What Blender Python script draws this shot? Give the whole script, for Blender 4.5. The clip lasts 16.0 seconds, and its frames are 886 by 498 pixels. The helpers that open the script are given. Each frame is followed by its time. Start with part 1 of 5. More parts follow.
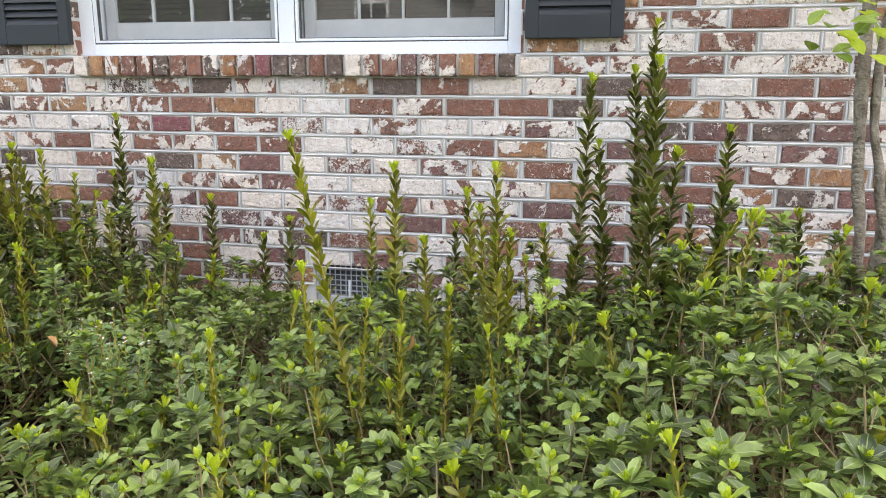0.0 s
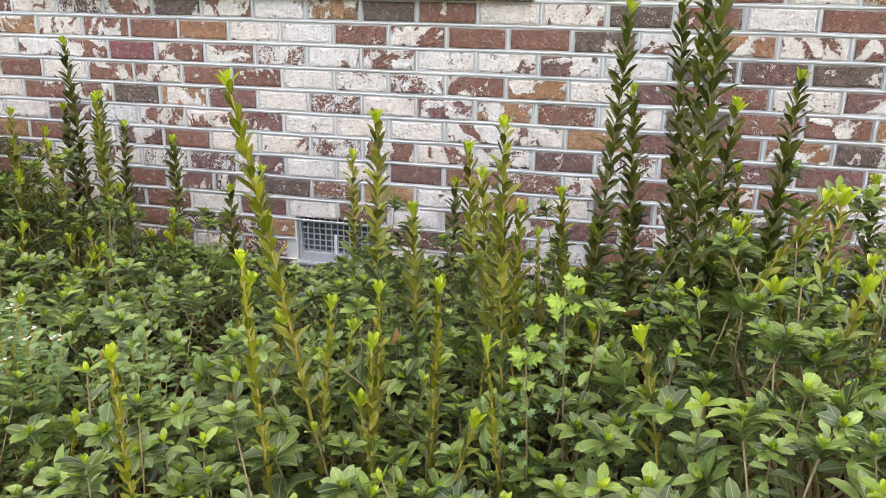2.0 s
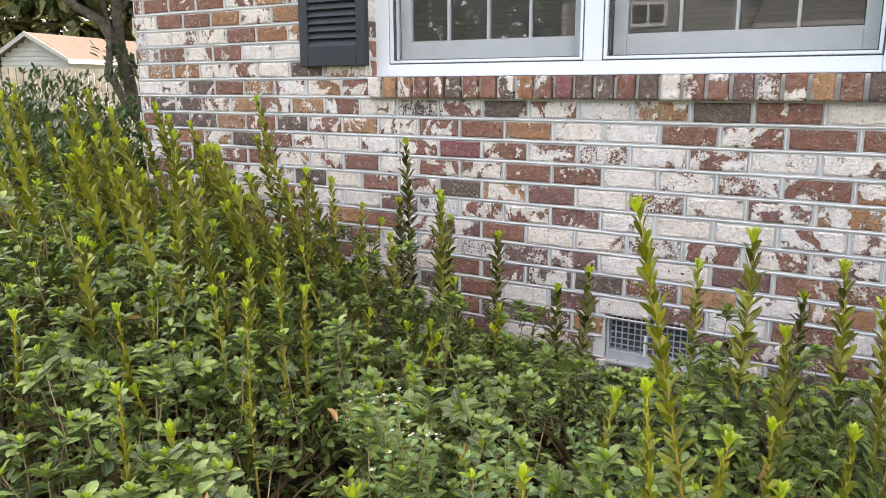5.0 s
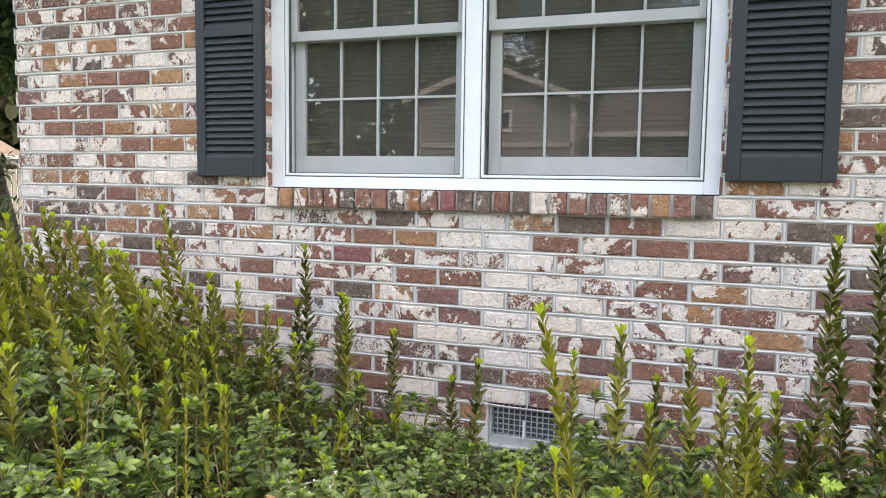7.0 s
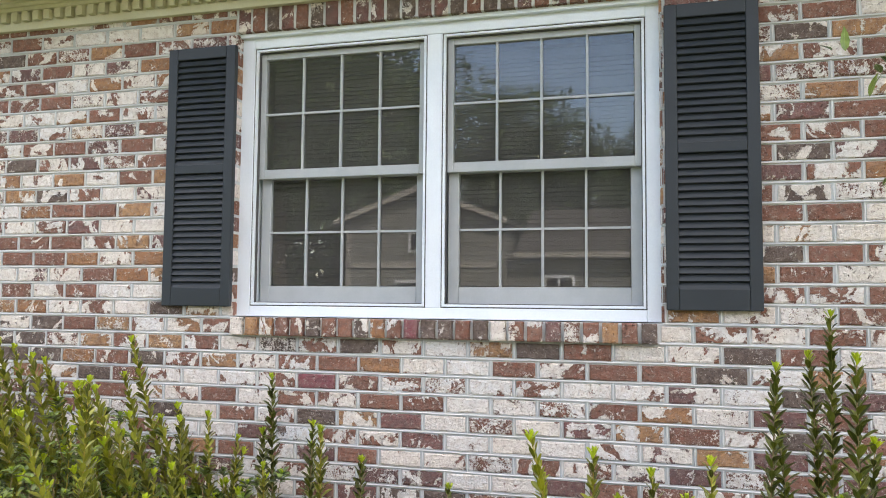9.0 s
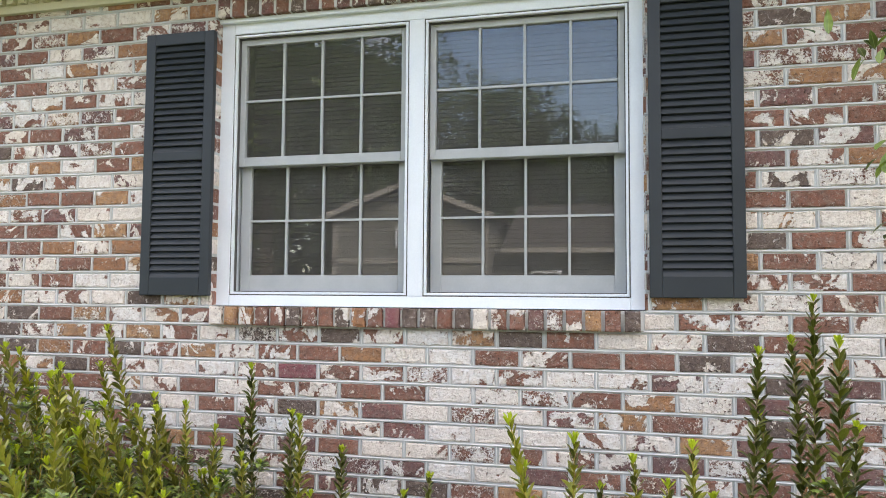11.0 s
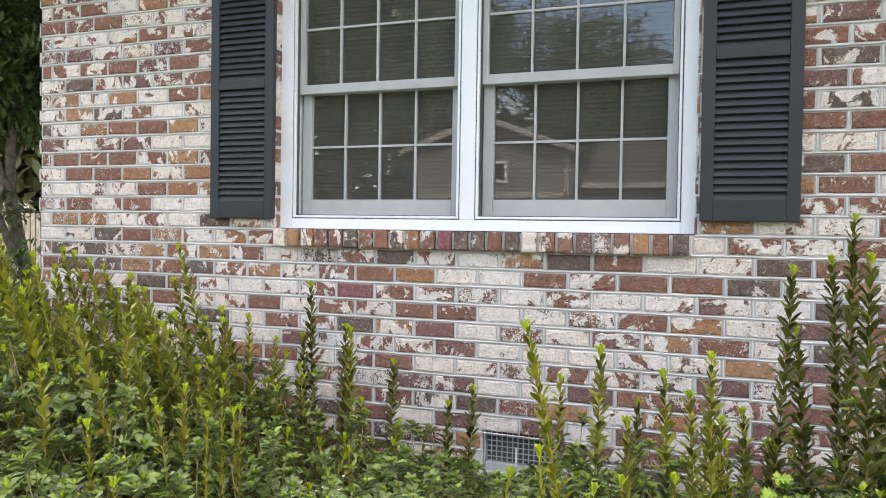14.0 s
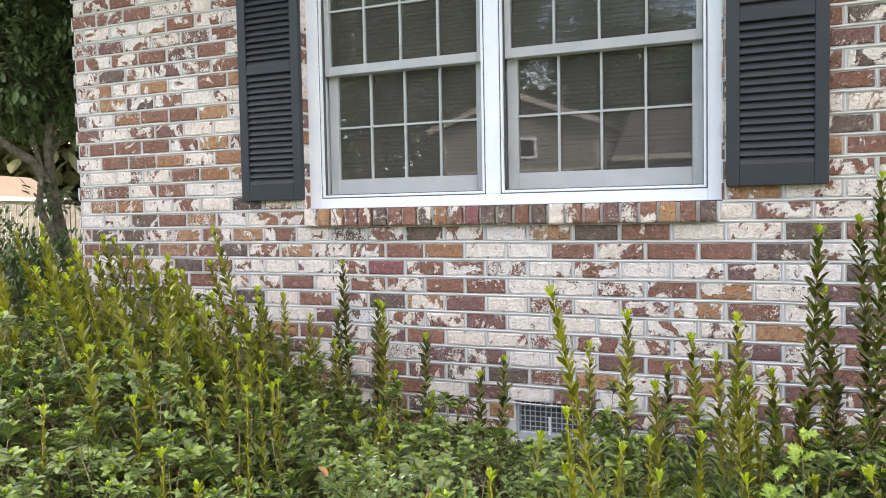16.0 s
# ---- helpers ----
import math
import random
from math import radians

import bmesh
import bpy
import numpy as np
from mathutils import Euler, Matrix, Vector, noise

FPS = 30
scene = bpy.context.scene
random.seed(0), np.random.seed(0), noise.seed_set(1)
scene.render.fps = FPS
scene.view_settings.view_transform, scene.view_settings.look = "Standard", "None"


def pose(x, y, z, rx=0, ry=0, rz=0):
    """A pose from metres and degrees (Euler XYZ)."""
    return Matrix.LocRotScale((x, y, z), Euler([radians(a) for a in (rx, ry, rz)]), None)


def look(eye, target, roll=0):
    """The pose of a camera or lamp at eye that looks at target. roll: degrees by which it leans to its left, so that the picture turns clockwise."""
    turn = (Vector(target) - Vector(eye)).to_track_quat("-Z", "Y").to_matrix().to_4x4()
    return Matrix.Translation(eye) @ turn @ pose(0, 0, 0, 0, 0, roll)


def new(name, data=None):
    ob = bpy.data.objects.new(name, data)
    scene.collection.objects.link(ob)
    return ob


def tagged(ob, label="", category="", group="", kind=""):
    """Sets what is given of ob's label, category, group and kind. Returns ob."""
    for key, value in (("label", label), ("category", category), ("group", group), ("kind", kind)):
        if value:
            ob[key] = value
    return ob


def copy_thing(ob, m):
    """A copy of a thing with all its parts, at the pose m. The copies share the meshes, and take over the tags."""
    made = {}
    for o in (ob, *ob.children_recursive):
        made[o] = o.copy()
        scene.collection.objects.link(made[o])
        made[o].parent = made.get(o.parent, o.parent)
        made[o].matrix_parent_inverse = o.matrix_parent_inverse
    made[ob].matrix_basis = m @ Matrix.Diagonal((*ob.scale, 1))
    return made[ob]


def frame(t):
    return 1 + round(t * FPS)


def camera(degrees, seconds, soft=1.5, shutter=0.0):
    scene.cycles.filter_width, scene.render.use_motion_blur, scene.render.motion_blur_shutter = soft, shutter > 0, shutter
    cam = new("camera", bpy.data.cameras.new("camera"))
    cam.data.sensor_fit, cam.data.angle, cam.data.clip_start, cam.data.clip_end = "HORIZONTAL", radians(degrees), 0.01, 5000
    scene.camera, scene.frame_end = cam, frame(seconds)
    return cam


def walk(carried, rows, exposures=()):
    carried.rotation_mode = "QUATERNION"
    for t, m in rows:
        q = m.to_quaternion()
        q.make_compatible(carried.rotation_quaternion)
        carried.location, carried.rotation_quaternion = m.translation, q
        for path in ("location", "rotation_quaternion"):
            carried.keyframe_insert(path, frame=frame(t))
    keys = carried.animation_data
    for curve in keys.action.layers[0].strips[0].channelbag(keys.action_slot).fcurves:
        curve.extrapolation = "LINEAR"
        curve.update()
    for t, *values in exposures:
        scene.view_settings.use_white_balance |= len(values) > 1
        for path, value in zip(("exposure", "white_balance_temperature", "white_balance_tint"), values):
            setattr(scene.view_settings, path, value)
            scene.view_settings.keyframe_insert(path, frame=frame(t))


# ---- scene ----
cam = camera(60.3, 16.0, soft=0.95)
PATH = [
    (0, (1.334, -3.041, 1.182), (0.913, -1.134, 0.751), 0.1),
    (0.5, (1.310, -2.913, 1.167), (0.968, -0.998, 0.703), 0.6),
    (1, (1.321, -2.738, 1.172), (1.007, -0.830, 0.660), 1.0),
    (1.5, (1.297, -2.642, 1.180), (0.950, -0.756, 0.612), 1.2),
    (2, (1.274, -2.626, 1.187), (0.847, -0.770, 0.575), 1.2),
    (2.5, (1.260, -2.644, 1.194), (0.647, -0.842, 0.580), 0.9),
    (3, (1.221, -2.644, 1.208), (0.345, -0.937, 0.641), 0.5),
    (3.5, (1.180, -2.673, 1.219), (0.087, -1.073, 0.724), -0.3),
    (6, (0.974, -2.709, 1.273), (0.105, -0.939, 0.937), 0.3),
    (6.5, (1.001, -2.855, 1.277), (0.239, -1.025, 1.014), 0.8),
    (7, (1.014, -3.021, 1.328), (0.311, -1.157, 1.149), 0.8),
    (7.5, (0.972, -3.17, 1.35), (0.312, -1.284, 1.272), 0.7),
    (8, (0.941, -3.254, 1.373), (0.327, -1.351, 1.388), 0.5),
    (8.5, (0.933, -3.262, 1.383), (0.366, -1.346, 1.471), 0.3),
    (9, (0.921, -3.254, 1.375), (0.399, -1.328, 1.507), 0.5),
    (11.5, (0.936, -3.206, 1.328), (0.446, -1.27, 1.443), 0.4),
    (12, (0.938, -3.206, 1.316), (0.423, -1.274, 1.387), -0.1),
    (12.5, (0.948, -3.232, 1.312), (0.399, -1.309, 1.341), -0.2),
    (13, (0.95, -3.265, 1.311), (0.361, -1.354, 1.305), 0.2),
    (13.5, (1.024, -3.26, 1.295), (0.379, -1.366, 1.266), 0.7),
    (14, (1.094, -3.242, 1.283), (0.396, -1.368, 1.237), 0.9),
    (14.5, (1.124, -3.244, 1.278), (0.38, -1.389, 1.209), 0.7),
    (15, (1.128, -3.262, 1.272), (0.356, -1.419, 1.187), 0.1),
    (15.5, (1.131, -3.268, 1.274), (0.349, -1.43, 1.176), -0.6),
    (16, (1.128, -3.277, 1.263), (0.351, -1.436, 1.164), -1.1),
]
EXPOSURE = [(0, 2.24, 7100, 14), (1.5, 2.36, 7100, 14), (3, 2.40, 7100, 14), (3.5, 2.32, 7100, 14), (6, 2.22, 7100, 14), (7, 2.22, 7100, 14), (8.5, 2.12, 7100, 14), (13.5, 2.12, 7100, 14), (15, 2.24, 7100, 14), (16, 2.26, 7100, 14)]
walk(cam, [(t, look(eye, target, roll)) for t, eye, target, roll in PATH], EXPOSURE)

# ---- world, sun, exposure ----
scene.view_settings.exposure = 2.05
SUN = Vector((0.55, 0.55, 0.63)).normalized()
world = bpy.data.worlds.new("sky_world")
scene.world = world
world.use_nodes = True
wn, wl = world.node_tree.nodes, world.node_tree.links
wn.clear()
w_out = wn.new("ShaderNodeOutputWorld")
w_bg = wn.new("ShaderNodeBackground")
w_bg.inputs["Strength"].default_value = 0.15
w_sky = wn.new("ShaderNodeTexSky")
w_sky.sky_type, w_sky.sun_disc = "NISHITA", False
w_sky.sun_elevation = math.asin(SUN.z)
w_sky.sun_rotation = math.atan2(SUN.x, SUN.y)
w_noise = wn.new("ShaderNodeTexNoise")
w_noise.inputs["Scale"].default_value = 2.6
w_noise.inputs["Detail"].default_value = 7
w_tex = wn.new("ShaderNodeTexCoord")
w_map = wn.new("ShaderNodeMapping")
w_map.inputs["Location"].default_value = (3.7, 1.2, 0.5)
wl.new(w_tex.outputs["Generated"], w_map.inputs[0])
wl.new(w_map.outputs[0], w_noise.inputs["Vector"])
w_ramp = wn.new("ShaderNodeValToRGB")
w_ramp.color_ramp.elements[0].position, w_ramp.color_ramp.elements[1].position = 0.42, 0.6
w_mix = wn.new("ShaderNodeMixRGB")
w_mix.inputs[2].default_value = (6.5, 6.15, 5.95, 1)
wl.new(w_noise.outputs["Fac"], w_ramp.inputs[0])
wl.new(w_ramp.outputs[0], w_mix.inputs[0])
wl.new(w_sky.outputs[0], w_mix.inputs[1])
wl.new(w_mix.outputs[0], w_bg.inputs[0])
wl.new(w_bg.outputs[0], w_out.inputs[0])
sun_data = bpy.data.lights.new("sun", "SUN")
sun_data.energy, sun_data.angle, sun_data.color = 2.9, radians(0.6), (1.0, 0.93, 0.82)
sun = new("sun", sun_data)
sun.matrix_world = look(SUN * 50, (0, 0, 0))


# ---- materials ----
class Mat:
    """A principled material with short calls for its nodes."""

    def __init__(self, name, rough=0.6, spec=0.4, metal=0.0):
        self.m = bpy.data.materials.new(name)
        self.m.use_nodes = True
        self.n, self.l = self.m.node_tree.nodes, self.m.node_tree.links
        self.b = self.n["Principled BSDF"]
        self.b.inputs["Roughness"].default_value = rough
        self.b.inputs["Specular IOR Level"].default_value = spec
        self.b.inputs["Metallic"].default_value = metal

    def node(self, kind, **inputs):
        nd = self.n.new("ShaderNode" + kind)
        for k, v in inputs.items():
            nd.inputs[k.replace("_", " ")].default_value = v
        return nd

    def link(self, a, b):
        self.l.new(a, b)

    def position(self):
        return self.node("NewGeometry").outputs["Position"]

    def noise(self, scale, detail=4, vec=None, rough=0.6, distort=0.0):
        nd = self.node("TexNoise", Scale=scale, Detail=detail, Roughness=rough, Distortion=distort)
        self.link(vec or self.position(), nd.inputs["Vector"])
        return nd.outputs["Fac"]

    def ramp(self, fac, stops):
        nd = self.node("ValToRGB")
        els = nd.color_ramp.elements
        while len(els) < len(stops):
            els.new(0.5)
        for e, (p, c) in zip(els, stops):
            e.position = p
            e.color = (c, c, c, 1) if isinstance(c, (int, float)) else (*c, 1)
        self.link(fac, nd.inputs[0])
        return nd.outputs[0]

    def mix(self, fac, a, b, kind="MIX"):
        nd = self.node("MixRGB")
        nd.blend_type = kind
        for s, v in ((nd.inputs[0], fac), (nd.inputs[1], a), (nd.inputs[2], b)):
            if isinstance(v, (int, float)):
                s.default_value = v
            elif isinstance(v, tuple):
                s.default_value = (*v, 1)
            else:
                self.link(v, s)
        return nd.outputs[0]

    def math(self, op, a, b=0.0):
        nd = self.node("Math")
        nd.operation = op
        for s, v in ((nd.inputs[0], a), (nd.inputs[1], b)):
            if isinstance(v, (int, float)):
                s.default_value = v
            else:
                self.link(v, s)
        return nd.outputs[0]

    def colour(self, c):
        self.link(c, self.b.inputs["Base Color"])
        return self

    def bump(self, height, strength=0.3, distance=0.01):
        nd = self.node("Bump", Strength=strength, Distance=distance)
        self.link(height, nd.inputs["Height"])
        self.link(nd.outputs[0], self.b.inputs["Normal"])
        return self

    def rand(self):
        """A number of its own for each object and each loose island of a mesh."""
        a = self.node("ObjectInfo").outputs["Random"]
        b = self.node("NewGeometry").outputs["Random Per Island"]
        return self.math("FRACT", self.math("ADD", a, b))


def plain(name, c1, c2, scale=6.0, rough=0.6, fine=80.0, bump=0.15, spec=0.4, metal=0.0, dist=0.004):
    """Two tones in large patches with a fine grain."""
    m = Mat(name, rough, spec, metal)
    big = m.noise(scale, 5)
    small = m.noise(fine, 3)
    c = m.mix(m.ramp(big, [(0.3, 0.0), (0.7, 1.0)]), c1, c2)
    c = m.mix(m.math("MULTIPLY", small, 0.35), c, tuple(0.6 * v for v in c1))
    m.colour(c).bump(small, bump, dist)
    return m.m


def brick_material(name, tones, cover, wash=None):
    """Fired clay of two tones with peeling strokes of old lime wash; cover is the share that is washed."""
    m = Mat(name, 0.88, 0.25)
    rnd = m.rand()
    own2 = m.math("FRACT", m.math("MULTIPLY", rnd, 7.31))
    own3 = m.math("FRACT", m.math("MULTIPLY", rnd, 23.7))
    shift = m.node("VectorMath")
    shift.operation = "ADD"
    comb = m.node("CombineXYZ")
    m.link(m.math("MULTIPLY", rnd, 37.0), comb.inputs[0])
    m.link(m.math("MULTIPLY", rnd, 91.0), comb.inputs[2])
    m.link(m.position(), shift.inputs[0])
    m.link(comb.outputs[0], shift.inputs[1])
    vec = shift.outputs[0]
    # brush strokes: the pattern turned and drawn out differently on every brick
    turn = m.node("VectorRotate")
    turn.rotation_type = "Y_AXIS"
    m.link(vec, turn.inputs["Vector"])
    m.link(m.math("MULTIPLY", own3, 3.1), turn.inputs["Angle"])
    draw = m.node("VectorMath")
    draw.operation = "MULTIPLY"
    draw.inputs[1].default_value = (0.75, 1.0, 1.1)
    m.link(turn.outputs[0], draw.inputs[0])
    stroke = draw.outputs[0]
    clay = m.mix(rnd, tones[0], tones[1])
    clay = m.mix(m.ramp(m.noise(26, 6, vec, 0.7), [(0.38, 0.0), (0.62, 0.85)]), clay, tones[2])
    clay = m.mix(m.ramp(m.noise(38, 6, stroke, 0.75), [(0.47, 0.0), (0.64, 0.38)]), clay, (0.38, 0.29, 0.25))
    pits = m.ramp(m.noise(105, 3, vec), [(0.33, 1.0), (0.39, 0.0)])
    clay = m.mix(m.math("MULTIPLY", pits, 0.7), clay, (0.045, 0.03, 0.027))
    smear = m.ramp(m.noise(48, 7, stroke, 0.78, 0.6), [(0.57, 0.0), (0.64, 0.75)])
    clay = m.mix(smear, clay, (0.55, 0.48, 0.44))
    specks = m.ramp(m.noise(190, 3, vec), [(0.66, 0.0), (0.70, 0.8)])
    clay = m.mix(specks, clay, (0.66, 0.61, 0.57))
    lime = m.mix(own2, (0.88, 0.86, 0.85), (0.90, 0.825, 0.755)) if wash is None else m.mix(own2, wash, wash)
    lime = m.mix(m.ramp(m.noise(34, 7, stroke, 0.7), [(0.36, 0.7), (0.55, 0.0)]), lime, (0.64, 0.55, 0.49))
    lime = m.mix(m.ramp(m.noise(82, 6, vec, 0.75), [(0.56, 0.0), (0.64, 0.75)]), lime, (0.40, 0.31, 0.27) if wash is None else (0.03, 0.03, 0.035))
    broad = m.math("ADD", m.math("MULTIPLY", m.noise(12, 3, stroke, distort=0.7), 0.74), m.math("MULTIPLY", m.noise(80, 7, vec, 0.8), 0.26))
    fine = m.math("ADD", m.math("MULTIPLY", m.noise(20, 3, vec), 0.40), m.math("MULTIPLY", m.noise(105, 6, vec, 0.8), 0.60))
    patch = m.mix(m.ramp(own3, [(0.68, 0.0), (0.82, 1.0)]), broad, fine)
    lo = 0.5 + 0.30 * (0.5 - cover)
    own = m.math("MULTIPLY", m.math("SUBTRACT", own2, 0.5), 0.09)
    edge = m.math("SUBTRACT", m.math("ADD", patch, own), lo)
    mask = m.ramp(edge, [(0.0, 0.0), (0.016, 1.0)])
    col = m.mix(m.math("MULTIPLY", mask, 0.95), clay, lime)
    m.colour(col)
    grain = m.math("ADD", m.math("MULTIPLY", m.noise(90, 6, vec, 0.7), 1.0), m.math("MULTIPLY", mask, 0.4))
    m.bump(m.math("SUBTRACT", grain, m.math("MULTIPLY", pits, 0.6)), 1.0, 0.009)
    return m.m


BROWN = ((0.25, 0.108, 0.078), (0.35, 0.158, 0.110), (0.195, 0.110, 0.086))
PURPLE = ((0.205, 0.104, 0.098), (0.275, 0.122, 0.110), (0.15, 0.098, 0.093))
ORANGE = ((0.40, 0.185, 0.09), (0.56, 0.33, 0.17), (0.25, 0.13, 0.08))
GREY = ((0.145, 0.105, 0.09), (0.185, 0.138, 0.118), (0.115, 0.087, 0.077))
MAGENTA = ((0.27, 0.085, 0.105), (0.30, 0.10, 0.12), (0.22, 0.11, 0.11))
BRICK_KINDS = {
    "b": brick_material("brick_brown", BROWN, 0.26),
    "h": brick_material("brick_brown_half_washed", BROWN, 0.53),
    "p": brick_material("brick_plum", PURPLE, 0.27),
    "q": brick_material("brick_plum_half_washed", PURPLE, 0.55),
    "o": brick_material("brick_orange", ORANGE, 0.30),
    "t": brick_material("brick_orange_half_washed", ORANGE, 0.52),
    "g": brick_material("brick_grey", GREY, 0.26),
    "s": brick_material("brick_grey_half_washed", GREY, 0.56),
    "w": brick_material("brick_lime_washed", BROWN, 0.92),
    "m": brick_material("brick_mostly_washed", BROWN, 0.70),
    "r": brick_material("brick_crimson", MAGENTA, 0.10),
    "k": brick_material("brick_white_black_flecked", GREY, 0.74, (0.78, 0.80, 0.82)),
}
KIND_ORDER = list(BRICK_KINDS)

m_ = Mat("mortar", 0.9, 0.2)
m_.colour(m_.mix(m_.ramp(m_.noise(9, 5), [(0.3, 0.0), (0.7, 1.0)]), (0.52, 0.535, 0.54), (0.66, 0.67, 0.67)))
m_.bump(m_.noise(220, 4), 0.4, 0.003)
MORTAR = m_.m
# tooled ridge in paler mortar: the highlight along the joints is in its colour
BEAD = plain("mortar_ridge_highlight", (0.60, 0.615, 0.62), (0.72, 0.725, 0.725), 12, 0.85, 200, 0.4)

WHITE = plain("white_trim_paint", (0.76, 0.83, 0.91), (0.82, 0.88, 0.95), 5, 0.45, 150, 0.06)
SASH = plain("grey_sash_paint", (0.40, 0.43, 0.45), (0.48, 0.51, 0.53), 7, 0.5, 160, 0.1)
CREAM = plain("cream_trim_paint", (0.62, 0.60, 0.44), (0.70, 0.68, 0.52), 4, 0.55, 120, 0.08)
SOFFIT = plain("soffit_paint", (0.55, 0.52, 0.42), (0.60, 0.57, 0.47), 3, 0.6, 90, 0.05)
SHUTTER = plain("charcoal_shutter_paint", (0.027, 0.034, 0.041), (0.034, 0.042, 0.050), 4, 0.5, 200, 0.06, 0.35)
METAL = plain("galvanised_vent_metal", (0.44, 0.48, 0.52), (0.58, 0.62, 0.66), 30, 0.5, 200, 0.1, 0.5, 0.3)
# dark tone of the strips that stand for shade in the frame gaps
SEAM = plain("grey_gap_shade", (0.06, 0.06, 0.062), (0.12, 0.12, 0.12), 40, 0.8)
DARK = plain("dark_void", (0.01, 0.01, 0.011), (0.02, 0.02, 0.02), 5, 0.9)
FLAP = plain("grey_vent_flap", (0.10, 0.115, 0.13), (0.15, 0.165, 0.18), 15, 0.7)
ROOM = plain("dim_room_paint", (0.10, 0.095, 0.085), (0.12, 0.115, 0.10), 2, 0.8)
BLIND = plain("window_blind_slat", (0.22, 0.212, 0.20), (0.275, 0.266, 0.25), 9, 0.6)
MULCH = plain("pine_bark_mulch", (0.06, 0.038, 0.026), (0.13, 0.085, 0.06), 14, 0.95, 120, 0.9, 0.1, 0.0, 0.02)
LAWN = plain("lawn", (0.115, 0.13, 0.058), (0.18, 0.19, 0.10), 0.8, 0.95, 60, 0.6, 0.1, 0.0, 0.03)
BARK = plain("grey_lichen_bark", (0.12, 0.095, 0.07), (0.36, 0.33, 0.27), 26, 0.9, 110, 1.0, 0.2, 0.0, 0.02)
BARK_PALE = plain("pale_lichen_bark", (0.17, 0.14, 0.105), (0.46, 0.42, 0.35), 22, 0.9, 110, 1.0, 0.2, 0.0, 0.02)
LICHEN = plain("chalky_lichen", (0.42, 0.41, 0.40), (0.68, 0.67, 0.65), 28, 0.95, 120, 0.8, 0.2, 0.0, 0.012)
DEADLEAF = plain("dead_leaf", (0.20, 0.10, 0.055), (0.36, 0.22, 0.13), 30, 0.8, 200, 0.2)
CAUGHT = plain("orange_dead_leaf", (0.42, 0.20, 0.07), (0.60, 0.36, 0.15), 40, 0.7, 200, 0.2)
ROOF = plain("tan_shingle_roof", (0.115, 0.085, 0.066), (0.16, 0.12, 0.093), 3, 0.9, 40, 0.5)
FENCE = plain("weathered_fence_wood", (0.085, 0.078, 0.065), (0.175, 0.16, 0.135), 6, 0.85, 60, 0.4)
SIDING = plain("grey_lap_siding", (0.17, 0.175, 0.165), (0.21, 0.215, 0.205), 2, 0.7)
SHED_SIDING = plain("pale_shed_siding", (0.40, 0.41, 0.40), (0.48, 0.485, 0.47), 2, 0.7)
SHED_TRIM = plain("weathered_white_trim", (0.34, 0.33, 0.31), (0.44, 0.43, 0.41), 3, 0.6)
DARKROOF = plain("dark_shingle_roof", (0.06, 0.058, 0.055), (0.10, 0.095, 0.09), 3, 0.9, 30, 0.5)

g_ = Mat("window_glass", 0.02, 0.5)
g_.n.remove(g_.b)
gl = g_.node("BsdfGlossy", Roughness=0.012)
gl.inputs["Color"].default_value = (1, 1, 1, 1)
tr = g_.node("BsdfTransparent")
tr.inputs["Color"].default_value = (0.62, 0.62, 0.60, 1)
fr = g_.node("Fresnel", IOR=1.6)
wave = g_.node("Bump", Strength=0.02, Distance=0.005)
g_.link(g_.noise(5, 1), wave.inputs["Height"])
g_.link(wave.outputs[0], gl.inputs["Normal"])
ms = g_.node("MixShader")
g_.link(g_.math("MULTIPLY", fr.outputs[0], 1.25), ms.inputs[0])
g_.link(tr.outputs[0], ms.inputs[1])
g_.link(gl.outputs[0], ms.inputs[2])
# pale haze over the panes, painted in as a thin grey diffuse layer
haze = g_.node("BsdfDiffuse")
haze.inputs["Color"].default_value = (0.42, 0.415, 0.41, 1)
md_ = g_.node("MixShader")
g_.link(g_.math("MULTIPLY", g_.ramp(g_.noise(12, 5), [(0.2, 0.045), (0.8, 0.09)]), 1.0), md_.inputs[0])
g_.link(ms.outputs[0], md_.inputs[1])
g_.link(haze.outputs[0], md_.inputs[2])
g_.link(md_.outputs[0], g_.n["Material Output"].inputs[0])
GLASS = g_.m


def leaf_material(name, c1, c2, rib, rough=0.36, glow=0.22):
    """Waxy leaf with a paler midrib, uneven green and light that comes through."""
    m = Mat(name, rough, 0.5)
    rnd = m.rand()
    c = m.mix(rnd, c1, c2)
    c = m.mix(m.ramp(m.noise(35, 3), [(0.35, 0.0), (0.75, 0.55)]), c, tuple(0.6 * v for v in c1))
    uv = m.node("UVMap")
    sep = m.node("SeparateXYZ")
    m.link(uv.outputs[0], sep.inputs[0])
    mid = m.ramp(m.math("ABSOLUTE", m.math("SUBTRACT", sep.outputs[0], 0.5)), [(0.0, 0.55), (0.05, 0.0)])
    c = m.mix(mid, c, rib)
    rim = m.ramp(m.math("ABSOLUTE", m.math("SUBTRACT", sep.outputs[0], 0.5)), [(0.42, 0.0), (0.49, 0.25)])
    c = m.mix(rim, c, rib)
    m.colour(c)
    m.bump(m.noise(150, 2), 0.15, 0.002)
    tl = m.node("BsdfTranslucent")
    m.link(m.mix(1.0, c, (1.0, 1.0, 0.45), "MULTIPLY"), tl.inputs[0])
    mx = m.node("MixShader", Fac=glow)
    m.link(m.b.outputs[0], mx.inputs[1])
    m.link(tl.outputs[0], mx.inputs[2])
    m.link(mx.outputs[0], m.n["Material Output"].inputs[0])
    return m.m


